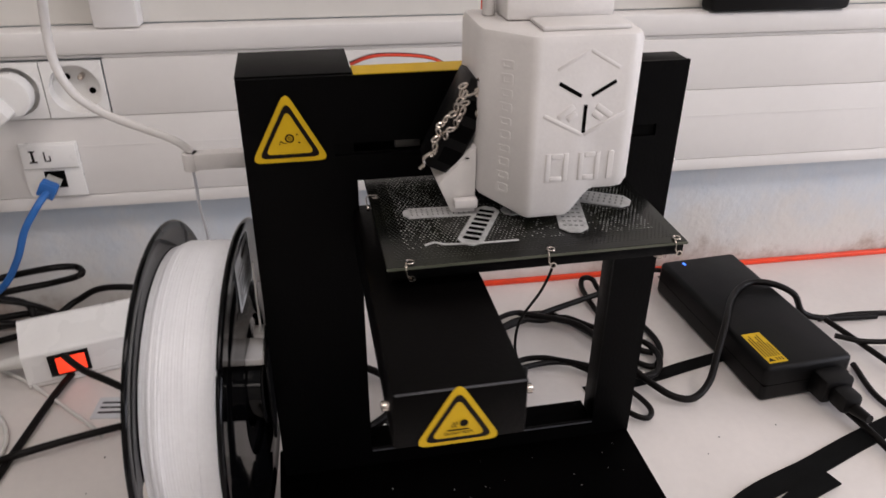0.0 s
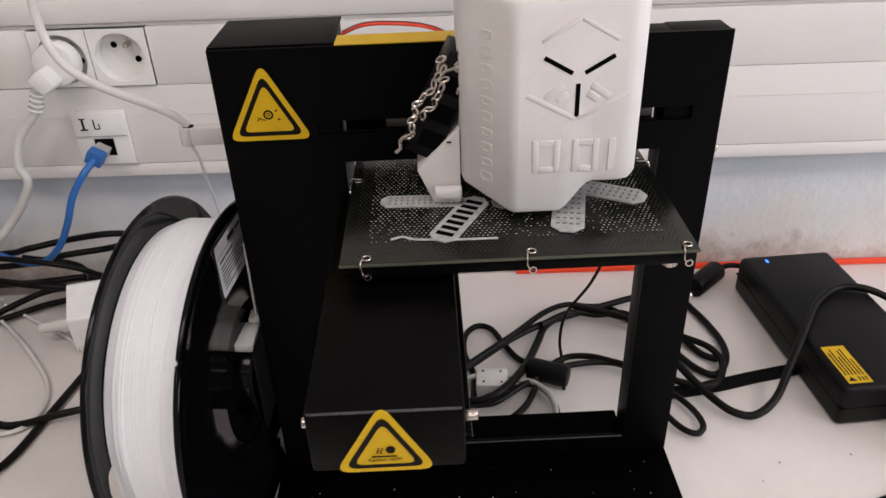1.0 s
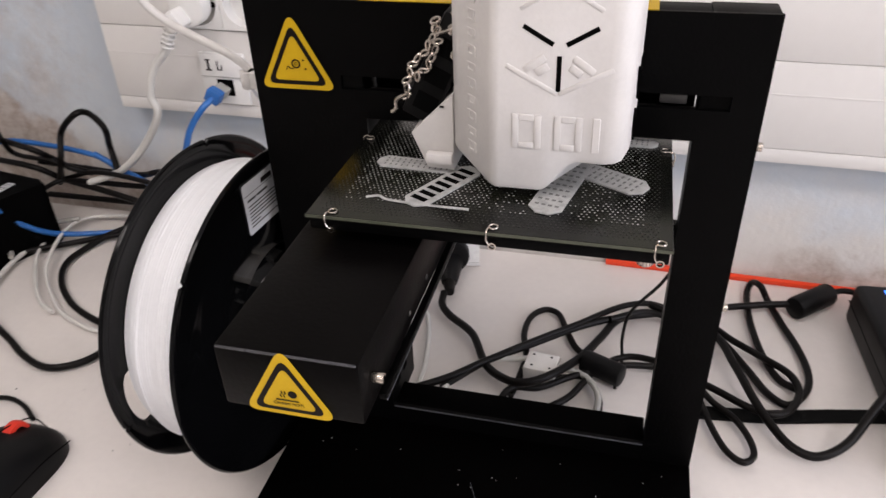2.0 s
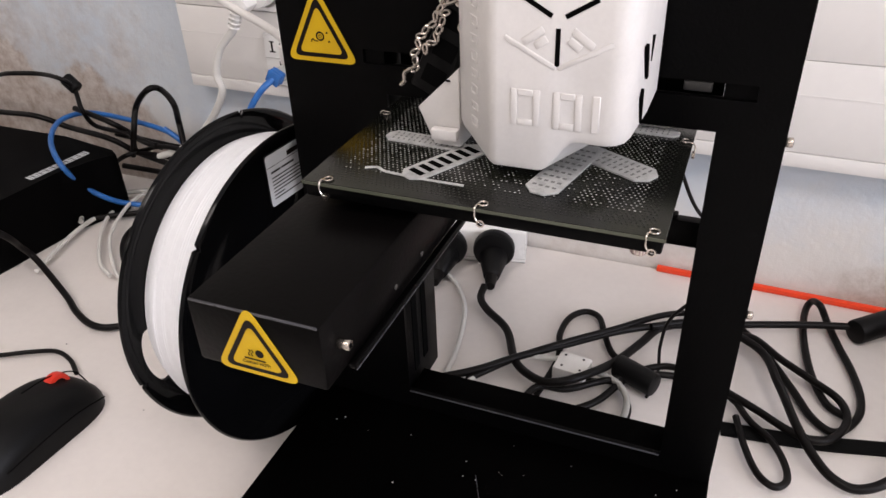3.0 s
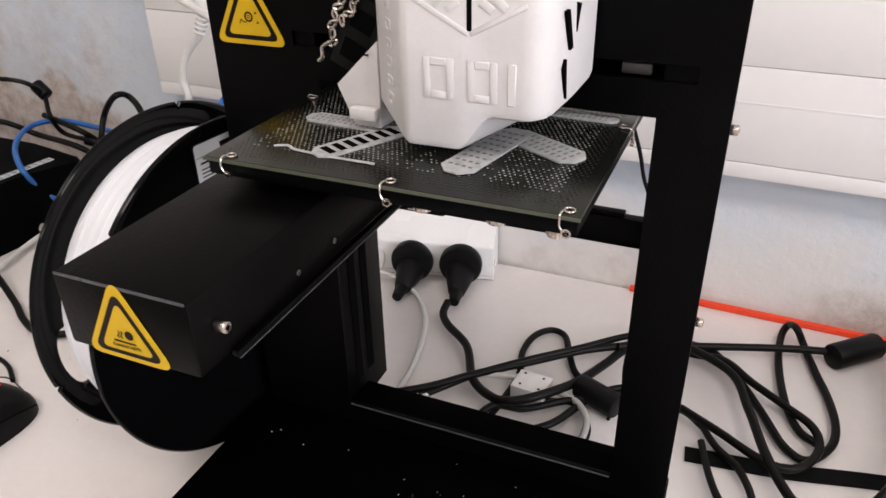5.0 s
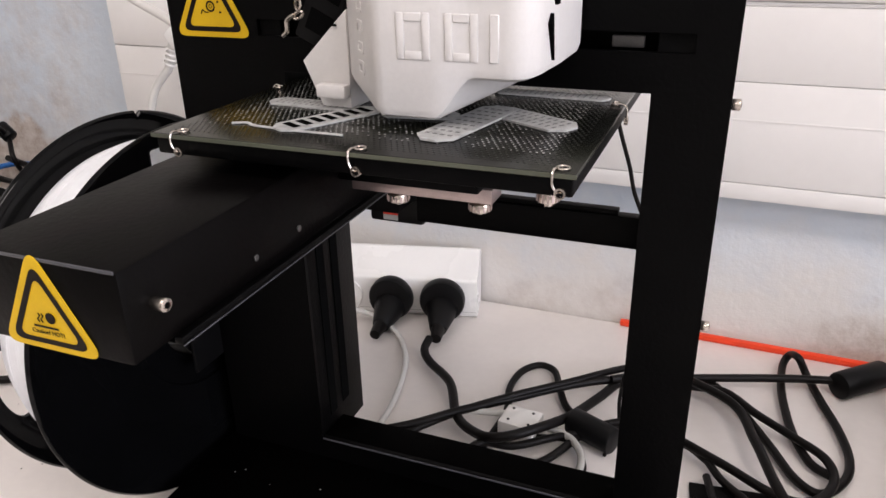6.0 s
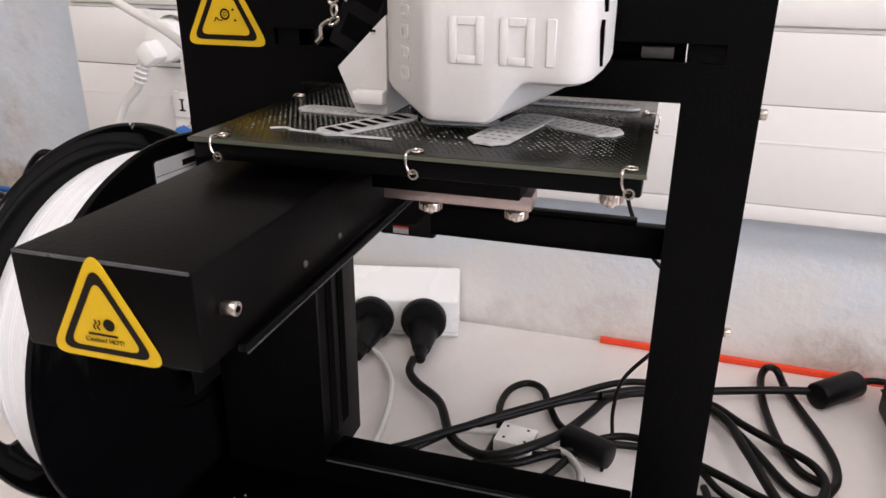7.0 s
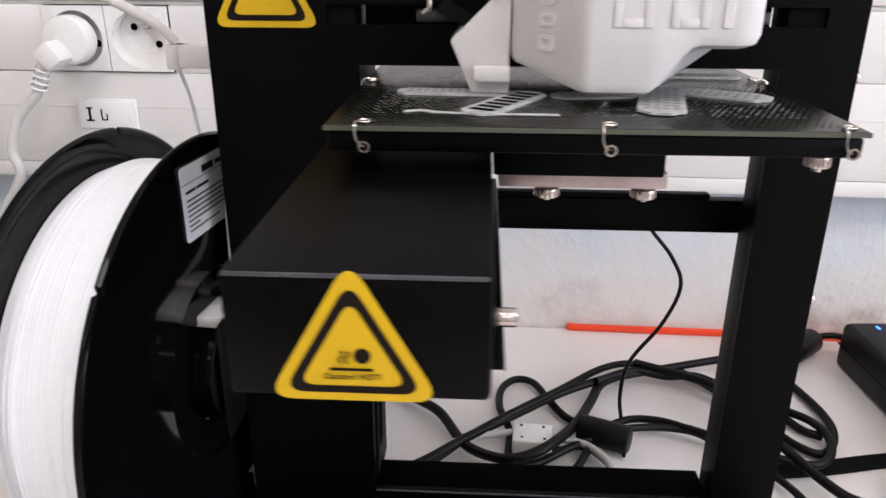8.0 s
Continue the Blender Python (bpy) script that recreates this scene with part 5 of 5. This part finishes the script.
cable("power_cable", "black cable in the tangle by the wall", "rubber", 0.003, [(-0.3996, 0.1647, 0.0060), (-0.2956, 0.2302, 0.0060), (-0.2701, 0.2460, 0.0060), (-0.2424, 0.2576, 0.0060), (-0.2048, 0.2407, 0.0310), (-0.1854, 0.2534, 0.0400), (-0.1469, 0.2407, 0.0580), (-0.0485, 0.2080, 0.0580)])
cable("power_cable", "black cable in the tangle by the wall", "rubber", 0.0032, [(-0.7286, 0.2619, 0.0700), (-0.6048, 0.2534, 0.0700), (-0.5131, 0.2407, 0.0790), (-0.4816, 0.2534, 0.0640), (-0.4107, 0.2407, 0.0650), (-0.3884, 0.2534, 0.0460), (-0.3382, 0.2407, 0.0460), (-0.2374, 0.2154, 0.0460), (-0.1969, 0.2608, 0.0160)])
cable("power_cable", "black cable in the tangle by the wall", "rubber", 0.0032, [(-0.4629, 0.2534, 0.0890), (-0.4024, 0.2407, 0.0850), (-0.3925, 0.2534, 0.0690), (-0.3620, 0.2407, 0.0680), (-0.3500, 0.2534, 0.0570)])
cable("power_cable", "black cable in the tangle by the wall", "rubber", 0.0026, [(-0.4360, 0.2534, 0.0190), (-0.3982, 0.2407, 0.0440), (-0.3801, 0.2534, 0.0490), (-0.3248, 0.2407, 0.0660), (-0.2230, 0.2175, 0.0660), (-0.1969, 0.2608, 0.0160)])
cable("grey_cable", "grey cord in the tangle beside the spool", "greycable", 0.0026, [(-0.3848, 0.1531, 0.0120), (-0.4009, 0.1732, 0.0120), (-0.3997, 0.1964, 0.0120), (-0.3881, 0.2186, 0.0120), (-0.3659, 0.2323, 0.0120)])
cable("grey_cable", "pale cord in the tangle beside the spool", "whitecable", 0.0024, [(-0.3647, 0.0739, 0.0060), (-0.3773, 0.1140, 0.0060), (-0.3858, 0.1520, 0.0060), (-0.3850, 0.1869, 0.0060), (-0.3735, 0.2122, 0.0060)])
cable("grey_cable", "pale cord in the tangle beside the spool", "whitecable", 0.002, [(-0.2908, 0.0908, 0.0060), (-0.3146, 0.1035, 0.0060), (-0.3463, 0.1362, 0.0060), (-0.3732, 0.1753, 0.0060), (-0.3838, 0.2112, 0.0060)])
cable("signal_cable", "black cable behind the printer", "rubber", 0.0026, [(0.1527, 0.0676, 0.0050), (0.1672, 0.0834, 0.0050), (0.1851, 0.1172, 0.0060), (0.2048, 0.1330, 0.0070), (0.2253, 0.1309, 0.0090), (0.2435, 0.1225, 0.0090)])
cable("signal_cable", "black cable behind the printer", "rubber", 0.0026, [(0.1138, 0.0517, 0.0060), (0.1223, 0.0781, 0.0080), (0.1428, 0.0866, 0.0050), (0.1665, 0.1035, 0.0060), (0.1974, 0.1172, 0.0100), (0.2251, 0.1246, 0.0080), (0.2456, 0.1225, 0.0070), (0.2586, 0.1130, 0.0060)])
cable("signal_cable", "black cable behind the printer", "rubber", 0.0026, [(0.0713, 0.0697, 0.0070), (0.1001, 0.1045, 0.0090), (0.1321, 0.1309, 0.0125), (0.1643, 0.1594, 0.0125), (0.1957, 0.1922, 0.0100), (0.2186, 0.2070, 0.0070), (0.2372, 0.2070, 0.0040)])
cable("signal_cable", "black cable running under the spool", "rubber", 0.003, [(-0.4524, 0.0538, 0.0730), (-0.3922, 0.0464, 0.0730), (-0.3630, 0.0559, 0.0560), (-0.3676, 0.0697, 0.0350), (-0.3617, 0.0760, 0.0180), (-0.3070, 0.0528, 0.0060), (-0.2802, 0.0380, 0.0040), (-0.2536, 0.0285, 0.0040), (-0.2334, 0.0327, 0.0040), (-0.2165, 0.0517, 0.0040), (-0.2053, 0.1014, 0.0040), (-0.1862, 0.1795, 0.0060), (-0.1552, 0.2418, 0.0100)])
cable("signal_cable", "black cable bent in a loop behind the spool", "rubber", 0.003, [(-0.1918, 0.2640, 0.0120), (-0.2332, 0.2640, 0.0140), (-0.2745, 0.2555, 0.0140), (-0.3150, 0.2228, 0.0080), (-0.3307, 0.1974, 0.0040), (-0.3339, 0.1658, 0.0040), (-0.3165, 0.1351, 0.0040), (-0.2830, 0.1066, 0.0040), (-0.2448, 0.0897, 0.0040), (-0.2254, 0.0876, 0.0040), (-0.1928, 0.0908, 0.0100), (-0.1583, 0.1003, 0.0100), (-0.1125, 0.1151, 0.0060)])
cable("white_cable", "thin translucent white cord looped beside the spool", "whitecable", 0.0019, [(-0.3107, 0.2534, 0.0100), (-0.3642, 0.2450, 0.0060), (-0.3650, 0.2070, 0.0120), (-0.3436, 0.1499, 0.0080), (-0.3066, 0.1109, 0.0040), (-0.2775, 0.0908, 0.0030), (-0.2375, 0.0792, 0.0030), (-0.2173, 0.0929, 0.0030), (-0.2222, 0.1309, 0.0030), (-0.2624, 0.1837, 0.0040), (-0.3100, 0.2312, 0.0060)])
cable("white_cable", "thin translucent white cord behind the spool", "whitecable", 0.0017, [(-0.3106, 0.2492, 0.0060), (-0.2811, 0.2302, 0.0040), (-0.2266, 0.1922, 0.0040), (-0.1711, 0.1362, 0.0040), (-0.1430, 0.1045, 0.0040)])

# crumbs and clippings lying on the desk
srng = random.Random(23)
bm = bmesh.new()
for k in range(26):
    x, y, r = srng.uniform(0.26, 0.40), srng.uniform(-0.12, 0.03), srng.uniform(0.0003, 0.0008)
    if k % 2:
        x, y = srng.uniform(-0.30, -0.10), srng.uniform(-0.20, 0.10)
    ring = [(x + r * math.cos(a) * srng.uniform(0.6, 1.8), y + r * math.sin(a)) for a in (math.pi / 3 * q for q in range(6))]
    lo, hi = [bm.verts.new((u, v, 0.0001)) for u, v in ring], [bm.verts.new((x + (u - x) * 0.6, y + (v - y) * 0.6, 0.0005)) for u, v in ring]
    bm.faces.new(hi)
    for q in range(6):
        bm.faces.new((lo[q], lo[(q + 1) % 6], hi[(q + 1) % 6], hi[q]))
tagged(finish(bm, "desk_crumbs", "dullmetal", None, "small dark crumbs scattered on the white desk"), "", "crumbs", "", "stuff")
